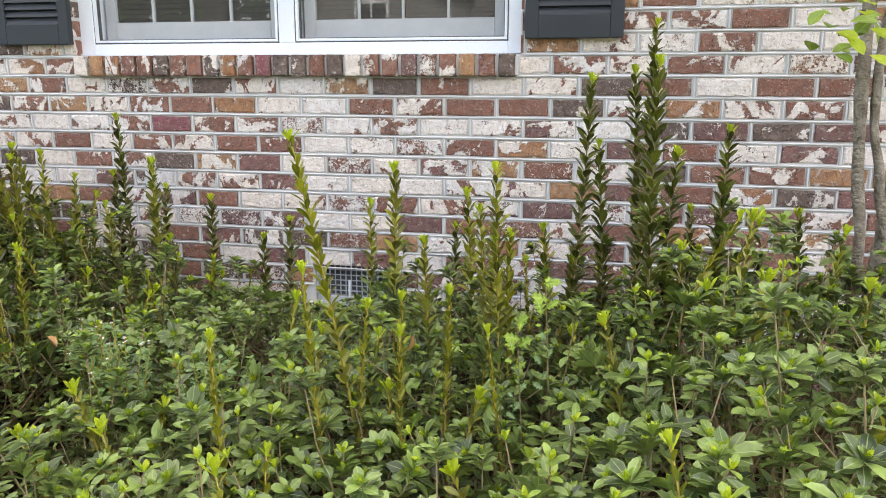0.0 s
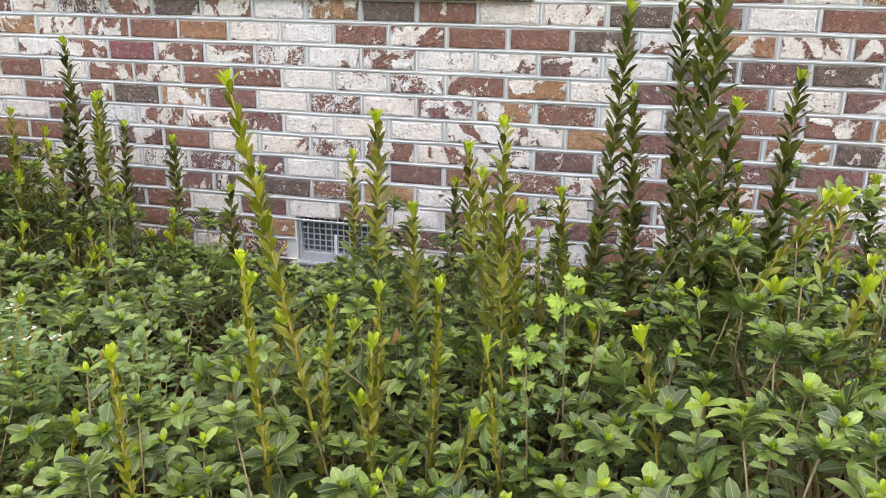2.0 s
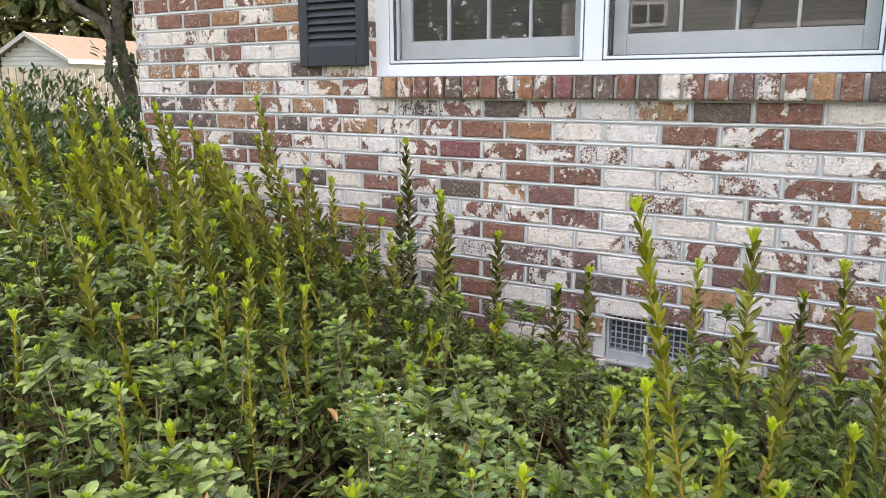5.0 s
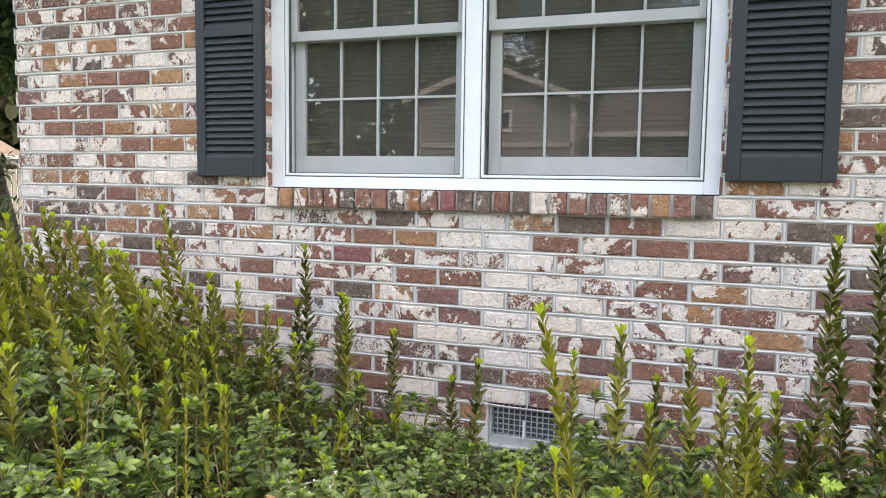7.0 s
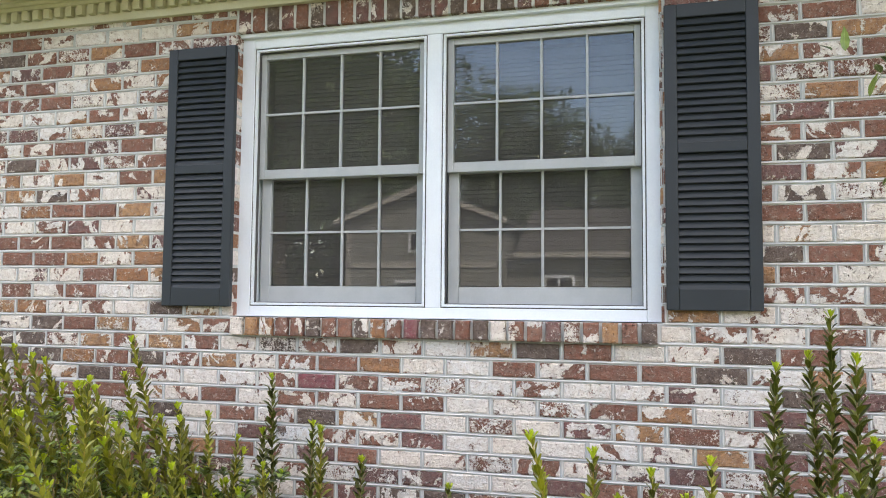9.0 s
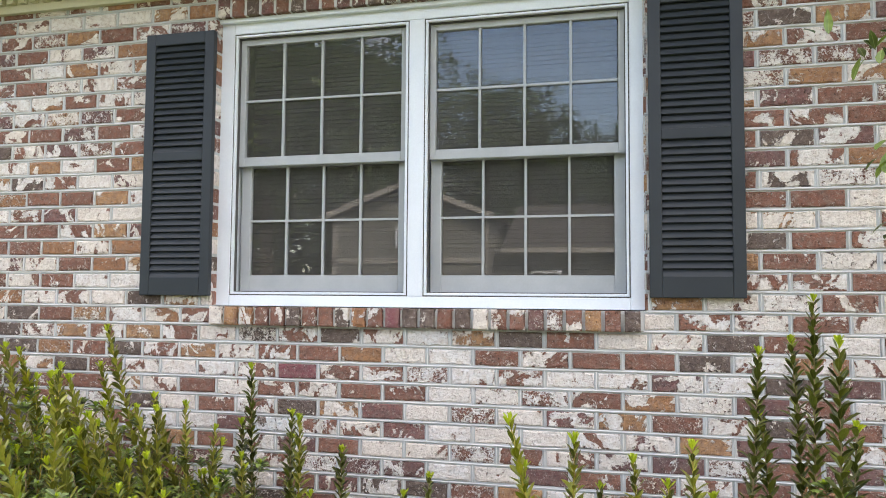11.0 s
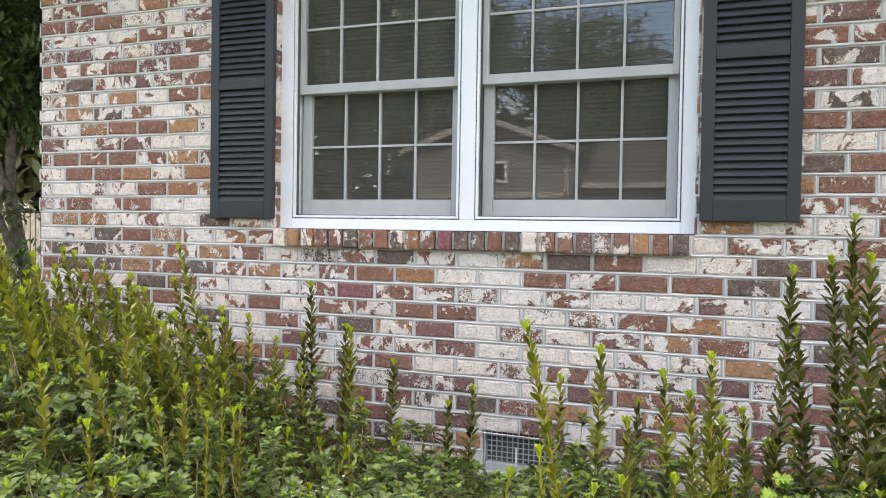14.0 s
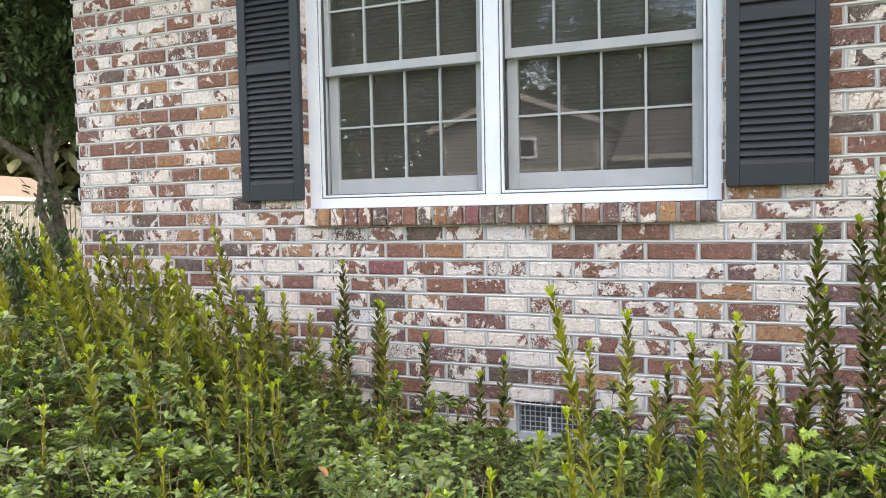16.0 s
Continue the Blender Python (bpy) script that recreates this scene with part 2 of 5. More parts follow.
LEAF = leaf_material("shrub_leaf_green", (0.026, 0.050, 0.015), (0.31, 0.435, 0.105), (0.50, 0.58, 0.25), 0.32, 0.14)
LEAF_FRESH = leaf_material("shrub_leaf_fresh", (0.20, 0.31, 0.045), (0.36, 0.49, 0.085), (0.5, 0.6, 0.2), 0.36, 0.3)
# darker copy of the olive shoot leaf, with the cluster's shade in its colour
LEAF_SHADE = leaf_material("shoot_leaf_olive_shaded", (0.034, 0.046, 0.009), (0.20, 0.225, 0.034), (0.32, 0.33, 0.10), 0.30, 0.15)
LEAF_OLIVE = leaf_material("shoot_leaf_olive", (0.072, 0.084, 0.014), (0.42, 0.43, 0.055), (0.46, 0.46, 0.13), 0.30, 0.18)
LEAF_YOUNG = leaf_material("shoot_leaf_yellow_green", (0.11, 0.13, 0.010), (0.38, 0.39, 0.03), (0.44, 0.43, 0.09), 0.36, 0.35)
LEAF_TIP = leaf_material("fresh_tip_leaf", (0.40, 0.52, 0.03), (0.60, 0.70, 0.055), (0.62, 0.7, 0.1), 0.38, 0.4)
LEAF_WEED = leaf_material("weed_leaf", (0.17, 0.29, 0.10), (0.27, 0.41, 0.17), (0.36, 0.46, 0.24), 0.45, 0.3)
LEAF_SEEDLING = leaf_material("oak_seedling_leaf", (0.22, 0.36, 0.035), (0.36, 0.50, 0.06), (0.5, 0.6, 0.2), 0.45, 0.3)
PETAL = plain("pale_weed_flower", (0.60, 0.55, 0.45), (0.72, 0.68, 0.58), 90, 0.7)
TERRACOTTA = plain("terracotta_edging_clay", (0.34, 0.19, 0.13), (0.42, 0.25, 0.18), 25, 0.85, 150, 0.4)
RUBBER = plain("black_hose_rubber", (0.015, 0.015, 0.016), (0.03, 0.03, 0.03), 12, 0.5)
LEAF_DARK = leaf_material("tree_leaf_dark", (0.065, 0.115, 0.045), (0.17, 0.25, 0.10), (0.19, 0.25, 0.12), 0.28, 0.2)
LEAF_FAR = leaf_material("far_tree_leaf", (0.085, 0.10, 0.04), (0.18, 0.18, 0.075), (0.18, 0.18, 0.07), 0.6, 0.3)
STEM = plain("shrub_stem", (0.20, 0.145, 0.075), (0.32, 0.255, 0.13), 30, 0.7, 200, 0.3)
STEM_YOUNG = plain("young_stem", (0.32, 0.24, 0.04), (0.42, 0.35, 0.07), 30, 0.6, 200, 0.2)


# ---- mesh helpers ----
class Acc:
    """Collects vertices, faces, material numbers and leaf coordinates for one mesh."""

    def __init__(self):
        self.v, self.f, self.mi, self.uv = [], [], [], []

    def add(self, verts, faces, mat=0, uv=None):
        o = len(self.v)
        self.v.extend(verts)
        self.f.extend(tuple(i + o for i in f) for f in faces)
        self.mi.extend([mat] * len(faces))
        self.uv.extend(uv if uv else [(0.5, 0.5)] * len(verts))

    def box(self, x0, x1, y0, y1, z0, z1, mat=0, m=None):
        vs = [Vector((x, y, z)) for z in (z0, z1) for y in (y0, y1) for x in (x0, x1)]
        if m is not None:
            vs = [m @ v for v in vs]
        self.add(vs, [(0, 2, 3, 1), (4, 5, 7, 6), (0, 1, 5, 4), (2, 6, 7, 3), (0, 4, 6, 2), (1, 3, 7, 5)], mat)

    def tube(self, pts, radii, sides=6, mat=0):
        o = []
        for i, p in enumerate(pts):
            a, b = pts[max(i - 1, 0)], pts[min(i + 1, len(pts) - 1)]
            d = (Vector(b) - Vector(a)).normalized()
            s = d.cross(Vector((0.31, 0.83, 0.22))).normalized()
            u = d.cross(s)
            for k in range(sides):
                an = 2 * math.pi * k / sides
                o.append(Vector(p) + (s * math.cos(an) + u * math.sin(an)) * radii[i])
        fs = [(r * sides + k, r * sides + (k + 1) % sides, (r + 1) * sides + (k + 1) % sides, (r + 1) * sides + k) for r in range(len(pts) - 1) for k in range(sides)]
        fs.append(tuple(range(sides))[::-1])
        fs.append(tuple((len(pts) - 1) * sides + k for k in range(sides)))
        self.add(o, fs, mat)

    def mesh(self, name, mats, smooth=False):
        me = bpy.data.meshes.new(name)
        me.from_pydata([tuple(v) for v in self.v], [], self.f)
        for m in mats:
            me.materials.append(m)
        me.polygons.foreach_set("material_index", self.mi)
        lay = me.uv_layers.new(name="UVMap")
        idx = np.empty(len(me.loops), dtype=np.int32)
        me.loops.foreach_get("vertex_index", idx)
        lay.data.foreach_set("uv", np.array(self.uv, dtype=np.float32)[idx].ravel())
        if smooth:
            me.polygons.foreach_set("use_smooth", [True] * len(me.polygons))
        me.update()
        return me


def part(name, acc, mats, parent=None, label="", smooth=False, at=None):
    """One mesh object under a thing or a part."""
    mats = mats if isinstance(mats, (list, tuple)) else [mats]
    ob = new(name, acc.mesh(name, mats, smooth) if isinstance(acc, Acc) else acc)
    if parent is not None:
        ob.parent = parent
    if at is not None:
        ob.matrix_basis = at
    return tagged(ob, label)


def bevel(ob, width=0.003, segments=2):
    md = ob.modifiers.new("bevel", "BEVEL")
    md.width, md.segments, md.limit_method = width, segments, "ANGLE"
    return ob


def boxes(*rows):
    a = Acc()
    for r in rows:
        a.box(*r)
    return a


def thing(name, label, category, group="", kind="", at=(0, 0, 0)):
    ob = new(name)
    ob.location = at
    ob.empty_display_size = 0.1
    return tagged(ob, label, category, group, kind)


# ---- the house: sizes ----
X_LEFT, X_RIGHT = -2.54, 5.2
COURSE, Z0, MODULE = 0.0813, 1.20, 0.2032
WX0, WX1, WZ0, WZ1 = -1.012, 0.972, 1.287, 2.668
SILL_X0, SILL_X1 = -0.998, 0.958
VENTS = ((0.085, 0.205), (1.74, 0.195))
VENT_W, VENT_H = 0.345, 0.205
Z_FRIEZE, Z_SOFFIT = 2.775, 2.93

ground = part("ground", boxes((-400, 400, -400, 400, -0.5, -0.03)), LAWN)
tagged(ground, "level mown lawn round the brick house", "ground", kind="structure")
bed = Acc()
nx, ny = 90, 44
for j in range(ny + 1):
    for i in range(nx + 1):
        x, y = -5.5 + 10.5 * i / nx, -2.6 + 2.66 * j / ny
        bed.v.append(Vector((x, y, 0.0 + 0.035 * noise.noise((x * 3.1, y * 3.1, 0)) + 0.012 * noise.noise((x * 17, y * 17, 3)))))
        bed.uv.append((0.5, 0.5))
for j in range(ny):
    for i in range(nx):
        a = j * (nx + 1) + i
        bed.f.append((a, a + 1, a + nx + 2, a + nx + 1))
        bed.mi.append(0)
bed_ob = tagged(part("planting_bed", bed, MULCH, smooth=True), "brown bark mulch bed along the brick wall", "planting bed", kind="structure")

# backing of the brick wall, with the openings through it
back = Acc()
T = 0.22
Y0 = 0.007
cuts = sorted({X_LEFT + 0.01, X_RIGHT, WX0, WX1, *[v for x, z in VENTS for v in (x, x + VENT_W)]})
for xa, xb in zip(cuts, cuts[1:]):
    holes = []
    xm = (xa + xb) / 2
    if WX0 < xm < WX1:
        holes.append((WZ0 - 0.004, WZ1))
    for vx, vz in VENTS:
        if vx < xm < vx + VENT_W:
            holes.append((vz, vz + VENT_H))
    z = -0.3
    for ha, hb in sorted(holes) + [(2.98, None)]:
        back.box(xa, xb, Y0, T, z, ha)
        z = hb
back.box(X_LEFT + 0.01, X_LEFT + 0.2, T, 8.0, -0.3, 2.98)
back.box(X_RIGHT - 0.2, X_RIGHT, T, 8.0, -0.3, 2.98)
back.box(X_LEFT + 0.01, X_RIGHT, 7.8, 8.0, -0.3, 2.98)
wall = part("wall_front", back, MORTAR)
tagged(wall, "reclaimed brick house wall with patchy lime wash and pale mortar", "brick wall", kind="structure")

# the room behind the window
room = Acc()
room.box(-2.2, 2.2, 2.9, 3.0, 0.4, 2.9)
room.box(-2.3, -2.2, T, 3.0, 0.4, 2.9)
room.box(2.2, 2.3, T, 3.0, 0.4, 2.9)
room.box(-2.3, 2.3, T, 3.0, 0.3, 0.4)
room.box(-2.3, 2.3, T, 3.0, 2.9, 2.97)
tagged(part("wall_room", room, ROOM), "dim unlit room behind the window", "room wall", kind="structure")


# ---- eaves ----
soff = boxes((X_LEFT - 0.5, X_RIGHT + 0.5, -0.36, -0.001, Z_SOFFIT, Z_SOFFIT + 0.03), (X_LEFT - 0.5, X_LEFT + 0.009, -0.001, 8.5, Z_SOFFIT, Z_SOFFIT + 0.03))
tagged(part("ceiling_soffit", soff, SOFFIT), "painted board soffit under the eaves", "soffit", kind="structure")
fas = boxes((X_LEFT - 0.52, X_RIGHT + 0.52, -0.385, -0.362, Z_SOFFIT - 0.02, Z_SOFFIT + 0.15))
tagged(part("trim_fascia", fas, CREAM), "cream painted fascia board", "fascia", kind="structure")
rf = Acc()
pts = [(-0.43, 2.99), (-0.43, 3.09), (3.9, 5.3), (8.6, 3.09), (8.6, 2.99), (3.9, 5.18)]
rf.add([Vector((x, y, z)) for x in (X_LEFT - 0.6, X_RIGHT + 0.6) for y, z in pts], [tuple(range(6)), tuple(range(11, 5, -1))] + [(i, i + 6, (i + 1) % 6 + 6, (i + 1) % 6) for i in range(6)])
tagged(part("roof", rf, DARKROOF), "dark shingle house roof", "roof", kind="structure")
frieze = boxes((X_LEFT, X_RIGHT, -0.022, -0.001, Z_FRIEZE, Z_FRIEZE + 0.098))
frieze.box(X_LEFT, X_RIGHT, -0.03, -0.0225, Z_FRIEZE + 0.0, Z_FRIEZE + 0.036)
frieze.box(X_LEFT, X_RIGHT, -0.055, -0.0225, Z_FRIEZE + 0.094, Z_FRIEZE + 0.112)
frieze.box(X_LEFT, X_RIGHT, -0.072, -0.001, Z_FRIEZE + 0.1125, Z_FRIEZE + 0.130)
frieze.box(X_LEFT, X_RIGHT, -0.092, -0.001, Z_FRIEZE + 0.1305, Z_SOFFIT - 0.001)
frieze_ob = part("trim_frieze", frieze, CREAM)
tagged(frieze_ob, "cream painted dentil moulding under the soffit", "moulding", kind="structure")
dent = boxes((-0.018, 0.018, -0.052, -0.0226, 0, 0.05)).mesh("dentil", [CREAM])
for i in range(int((X_RIGHT - X_LEFT) / 0.068)):
    part("dentil", dent, None, frieze_ob, at=pose(X_LEFT + 0.035 + 0.068 * i, 0, Z_FRIEZE + 0.042))


# ---- window ----
def window():
    win = thing("window_1", "white twin sash window with grey muntins and drawn blinds", "window", kind="structure")
    y = 0.058
    open_l, open_r = (-0.942, -0.060), (0.012, 0.912)
    zb, zt = 1.337, 2.596
    cas = boxes((WX0, open_l[0], y, 0.2, WZ0, WZ1), (open_r[1], WX1, y, 0.2, WZ0, WZ1), (open_l[1], open_r[0], y, 0.2, zb, zt), (open_l[0], open_r[1], y, 0.2, WZ0, zb), (open_l[0], open_r[1], y, 0.2, zt, WZ1))
    bevel(part("window_frame", cas, WHITE, win, "white painted wooden casing"), 0.004)
    drip = boxes((WX0, WX1, y - 0.028, y - 0.001, WZ1 - 0.022, WZ1 - 0.001))
    bevel(part("drip_cap", drip, WHITE, win), 0.004)
    for x0, x1 in (open_l, open_r):
        st, gr = 0.016, 0.005
        # dark strips fill the groove beside the bead as its shade
        seam = boxes((x0, x0 + gr, y + 0.006, y + 0.03, zb, zt), (x1 - gr, x1, y + 0.006, y + 0.03, zb, zt), (x0 + gr, x1 - gr, y + 0.006, y + 0.03, zb, zb + gr), (x0 + gr, x1 - gr, y + 0.006, y + 0.03, zt - gr, zt))
        part("gap_shade", seam, SEAM, win, "dark strip painted as the shade in the gap round the storm frame")
        a, b, c, d = x0 + gr, x1 - gr, zb + gr, zt - gr
        bead = boxes((a, x0 + st, y + 0.001, y + 0.03, c, d), (x1 - st, b, y + 0.001, y + 0.03, c, d), (x0 + st, x1 - st, y + 0.001, y + 0.03, c, zb + st), (x0 + st, x1 - st, y + 0.001, y + 0.03, zt - st, d))
        bevel(part("storm_frame", bead, WHITE, win), 0.0025)
        # thin dark strips drawn as the shadow line between bead and sash
        edge = boxes((x0 + st, x0 + st + 0.004, y + 0.016, y + 0.033, zb + st, zt - st), (x1 - st - 0.004, x1 - st, y + 0.016, y + 0.033, zb + st, zt - st), (x0 + st + 0.004, x1 - st - 0.004, y + 0.016, y + 0.033, zt - st - 0.004, zt - st), (x0 + st + 0.004, x1 - st - 0.004, y + 0.016, y + 0.033, zb + st, zb + st + 0.004))
        part("edge_shade", edge, SEAM, win)
        for name, ya, z0, z1, side, bot, top in (("upper_sash", y + 0.034, 1.955, zt - st, 0.03, 0.045, 0.032), ("lower_sash", y + 0.072, zb + 0.006, 1.985, 0.05, 0.09, 0.03)):
            a, b = x0 + st, x1 - st
            sash = boxes((a, a + side, ya, ya + 0.032, z0, z1), (b - side, b, ya, ya + 0.032, z0, z1), (a + side, b - side, ya, ya + 0.032, z0, z0 + bot), (a + side, b - side, ya, ya + 0.032, z1 - top, z1))
            so = part(name, sash, SASH, win, "grey painted sash rails")
            bevel(so, 0.003)
            ga, gb, gz0, gz1 = a + side, b - side, z0 + bot, z1 - top
            gm = (gz0 + gz1) / 2
            w = (gb - ga) / 4
            for i in range(4):
                for za, zb2 in ((gz0, gm), (gm, gz1)):
                    pn = part("pane", boxes((ga + i * w + 0.004, ga + (i + 1) * w - 0.004, ya + 0.016, ya + 0.0195, za + 0.004, zb2 - 0.004)), GLASS, so)
                    pn.visible_shadow = False
            for i in range(1, 4):
                part("muntin", boxes((ga + i * w - 0.005, ga + i * w + 0.005, ya + 0.004, ya + 0.03, gz0, gz1)), SASH, so)
            part("muntin", boxes((ga, gb, ya + 0.005, ya + 0.029, gm - 0.005, gm + 0.005)), SASH, so)
        blind = thing("window_blind", "drawn grey horizontal slat blind behind the glass", "blind", "window blinds", at=(0, 0.232, 0))
        slat = boxes((x0 + 0.02, x1 - 0.02, -0.011, 0.011, -0.0008, 0.0008)).mesh("slat", [BLIND])
        n = 0
        z = zb + 0.03
        while z < zt - 0.03:
            part("slat", slat, None, blind, at=pose(0, 0, z, 62 + 6 * math.sin(n * 1.7), 0.25 * math.sin(n * 0.9), 0))
            z += 0.0205
            n += 1
        for xx in (x0 + 0.14, (x0 + x1) / 2, x1 - 0.14):
            part("cord", boxes((xx - 0.0008, xx + 0.0008, -0.013, -0.0115, zb, zt)), BLIND, blind)


window()


# ---- shutters ----
def shutter(at):
    w, h = 0.367, 1.262
    sh = thing("shutter", "charcoal painted louvred wooden shutter fixed to the brick", "shutter", "pair of shutters")
    side = 0.050
    rails = ((0.0, 0.088), (0.640, 0.684), (1.205, h))
    fr_ = boxes((0, side, -0.034, -0.004, 0, h), (w - side, w, -0.034, -0.004, 0, h))
    for a, b in rails:
        fr_.box(side, w - side, -0.034, -0.004, a, b)
    bevel(part("frame", fr_, SHUTTER, sh), 0.004)
    part("backing", boxes((side, w - side, -0.007, -0.0035, 0.05, h - 0.02)), SHUTTER, sh)
    lou = boxes((side - 0.004, w - side + 0.004, -0.0035, 0.0035, -0.0195, 0.0195)).mesh("louvre", [SHUTTER])
    for (a, b), (c, d) in zip(rails, rails[1:]):
        n = round((c - b) / 0.0313)
        for i in range(n):
            part("louvre", lou, None, sh, at=pose(0, -0.019, b + (i + 0.5) * (c - b) / n, -29, 0, 0))
    sh.matrix_basis = at
    return sh


left_shutter = shutter(pose(-1.365, 0, 1.333))
copy_thing(left_shutter, pose(0.987, 0, 1.339))


# ---- crawl space vents ----
def vent(at):
    v = thing("crawl_space_vent", "galvanised metal mesh vent set low in the brick wall", "vent", "foundation vents")
    W, H_ = VENT_W, VENT_H
    fr_ = boxes((0.003, 0.014, 0.02, 0.06, 0.003, H_ - 0.003), (W - 0.014, W - 0.003, 0.02, 0.06, 0.003, H_ - 0.003), (0.014, W - 0.014, 0.02, 0.06, H_ - 0.014, H_ - 0.003), (0.014, W - 0.014, 0.02, 0.06, 0.003, 0.05))
    bevel(part("frame", fr_, METAL, v), 0.003)
    part("lip", boxes((0.01, W - 0.01, -0.012, 0.02, 0.004, 0.012)), METAL, v)
    bar_v = boxes((-0.0022, 0.0022, 0.026, 0.030, 0.05, H_ - 0.014)).mesh("bar", [METAL])
    bar_h = boxes((0.014, W - 0.014, 0.0305, 0.0335, -0.0022, 0.0022)).mesh("bar", [METAL])
    n = 13
    for i in range(1, n):
        part("bar", bar_v, None, v, at=pose(0.014 + (W - 0.028) * i / n, 0, 0))
    for i in range(1, 6):
        part("bar", bar_h, None, v, at=pose(0, 0, 0.05 + (H_ - 0.064) * i / 6))
    part("shut_flap", boxes((0.003, W - 0.003, 0.065, 0.2, 0.003, H_ - 0.003)), FLAP, v, "grey closed flap behind the mesh")
    part("lever", boxes((W * 0.44, W * 0.44 + 0.006, 0.012, 0.026, 0.045, 0.125)), WHITE, v, "small white flap lever")
    v.matrix_basis = at
    return v


for vx, vz in VENTS:
    vent(pose(vx, 0, vz))


# ---- leaves, sprigs and shoots ----
LEAF_ROWS = ((0.30, 0.66), (0.62, 1.0), (0.86, 0.66))
LEAF_FACES = [(0, 1, 2), (0, 2, 3), (1, 4, 5, 2), (2, 5, 6, 3), (4, 7, 8, 5), (5, 8, 9, 6), (7, 10, 8), (8, 10, 9)]
LEAF_UV = [(0.5, 0.0)] + [(u, t) for t, _ in LEAF_ROWS for u in (0.0, 0.5, 1.0)] + [(0.5, 1.0)]


def leaf(acc, p, d, up, length, width, mat, curl=0.12, fold=0.16):
    """One folded, curled leaf from p along d."""
    d = d.normalized()
    s = d.cross(up)
    s = s.normalized() if s.length > 1e-4 else Vector((1, 0, 0))
    n = s.cross(d)
    vs = [p]
    for t, w in LEAF_ROWS:
        c = p + d * (length * t) - n * (curl * length * t * t)
        h = w * width * 0.5
        vs += [c - s * h + n * (fold * h * 2), c, c + s * h + n * (fold * h * 2)]
    vs.append(p + d * length - n * (curl * length))
    acc.add(vs, LEAF_FACES, mat, LEAF_UV)


def around(axis, an, tilt):
    """A direction at tilt radians from the axis, turned by an."""
    s = axis.cross(Vector((0.2, 0.9, 0.37))).normalized()
    u = axis.cross(s)
    return axis * math.cos(tilt) + (s * math.cos(an) + u * math.sin(an)) * math.sin(tilt)


def sprig_mesh(seed, leaf_len=0.05, size=0.14, count=11):
    """A leafy twig end with a rosette: stem, mature leaves, fresh tip. Its tip lies at the origin."""
    r = random.Random(seed)
    a = Acc()
    bend = Vector((r.uniform(-0.3, 0.3), r.uniform(-0.3, 0.3), 0))
    pts = [Vector((0, 0, -size)) + bend * size, Vector((0, 0, -size * 0.5)) + bend * size * 0.35, Vector((0, 0, 0))]
    a.tube(pts, [0.0022, 0.0018, 0.0012], 4, 0)
    an = r.uniform(0, 6)
    axis = Vector((0, 0, 1))
    for i in range(count):
        t = i / (count - 1)
        whorl = t > 0.45
        t = 0.9 + 0.1 * (t - 0.45) / 0.55 if whorl else 1.6 * t
        p = pts[0].lerp(pts[1], t * 2) if t < 0.5 else pts[1].lerp(pts[2], t * 2 - 1)
        an += 2.4 + r.uniform(-0.25, 0.25)
        tilt = r.uniform(0.85, 1.3) if whorl else r.uniform(1.25, 1.75)
        ll = leaf_len * (r.uniform(0.88, 1.15) if whorl else r.uniform(0.75, 1.05))
        leaf(a, p, around(axis, an, tilt), axis, ll, ll * r.uniform(0.44, 0.56), 1, r.uniform(0.05, 0.35), r.uniform(0.08, 0.28))
    for i in range(r.choice((5, 6))):
        an += 2.4
        ll = leaf_len * r.uniform(0.48, 0.64)
        leaf(a, Vector((0, 0, -0.003)), around(axis, an, r.uniform(0.45, 0.75)), axis, ll, ll * 0.42, 3, 0.0, 0.3)
    for i in range(r.choice((3, 4))):
        an += 2.4
        ll = leaf_len * r.uniform(0.38, 0.55)
        leaf(a, Vector((0, 0, -0.001)), around(axis, an, r.uniform(0.1, 0.4)), axis, ll, ll * 0.42, 2, 0.0, 0.3)
    return a


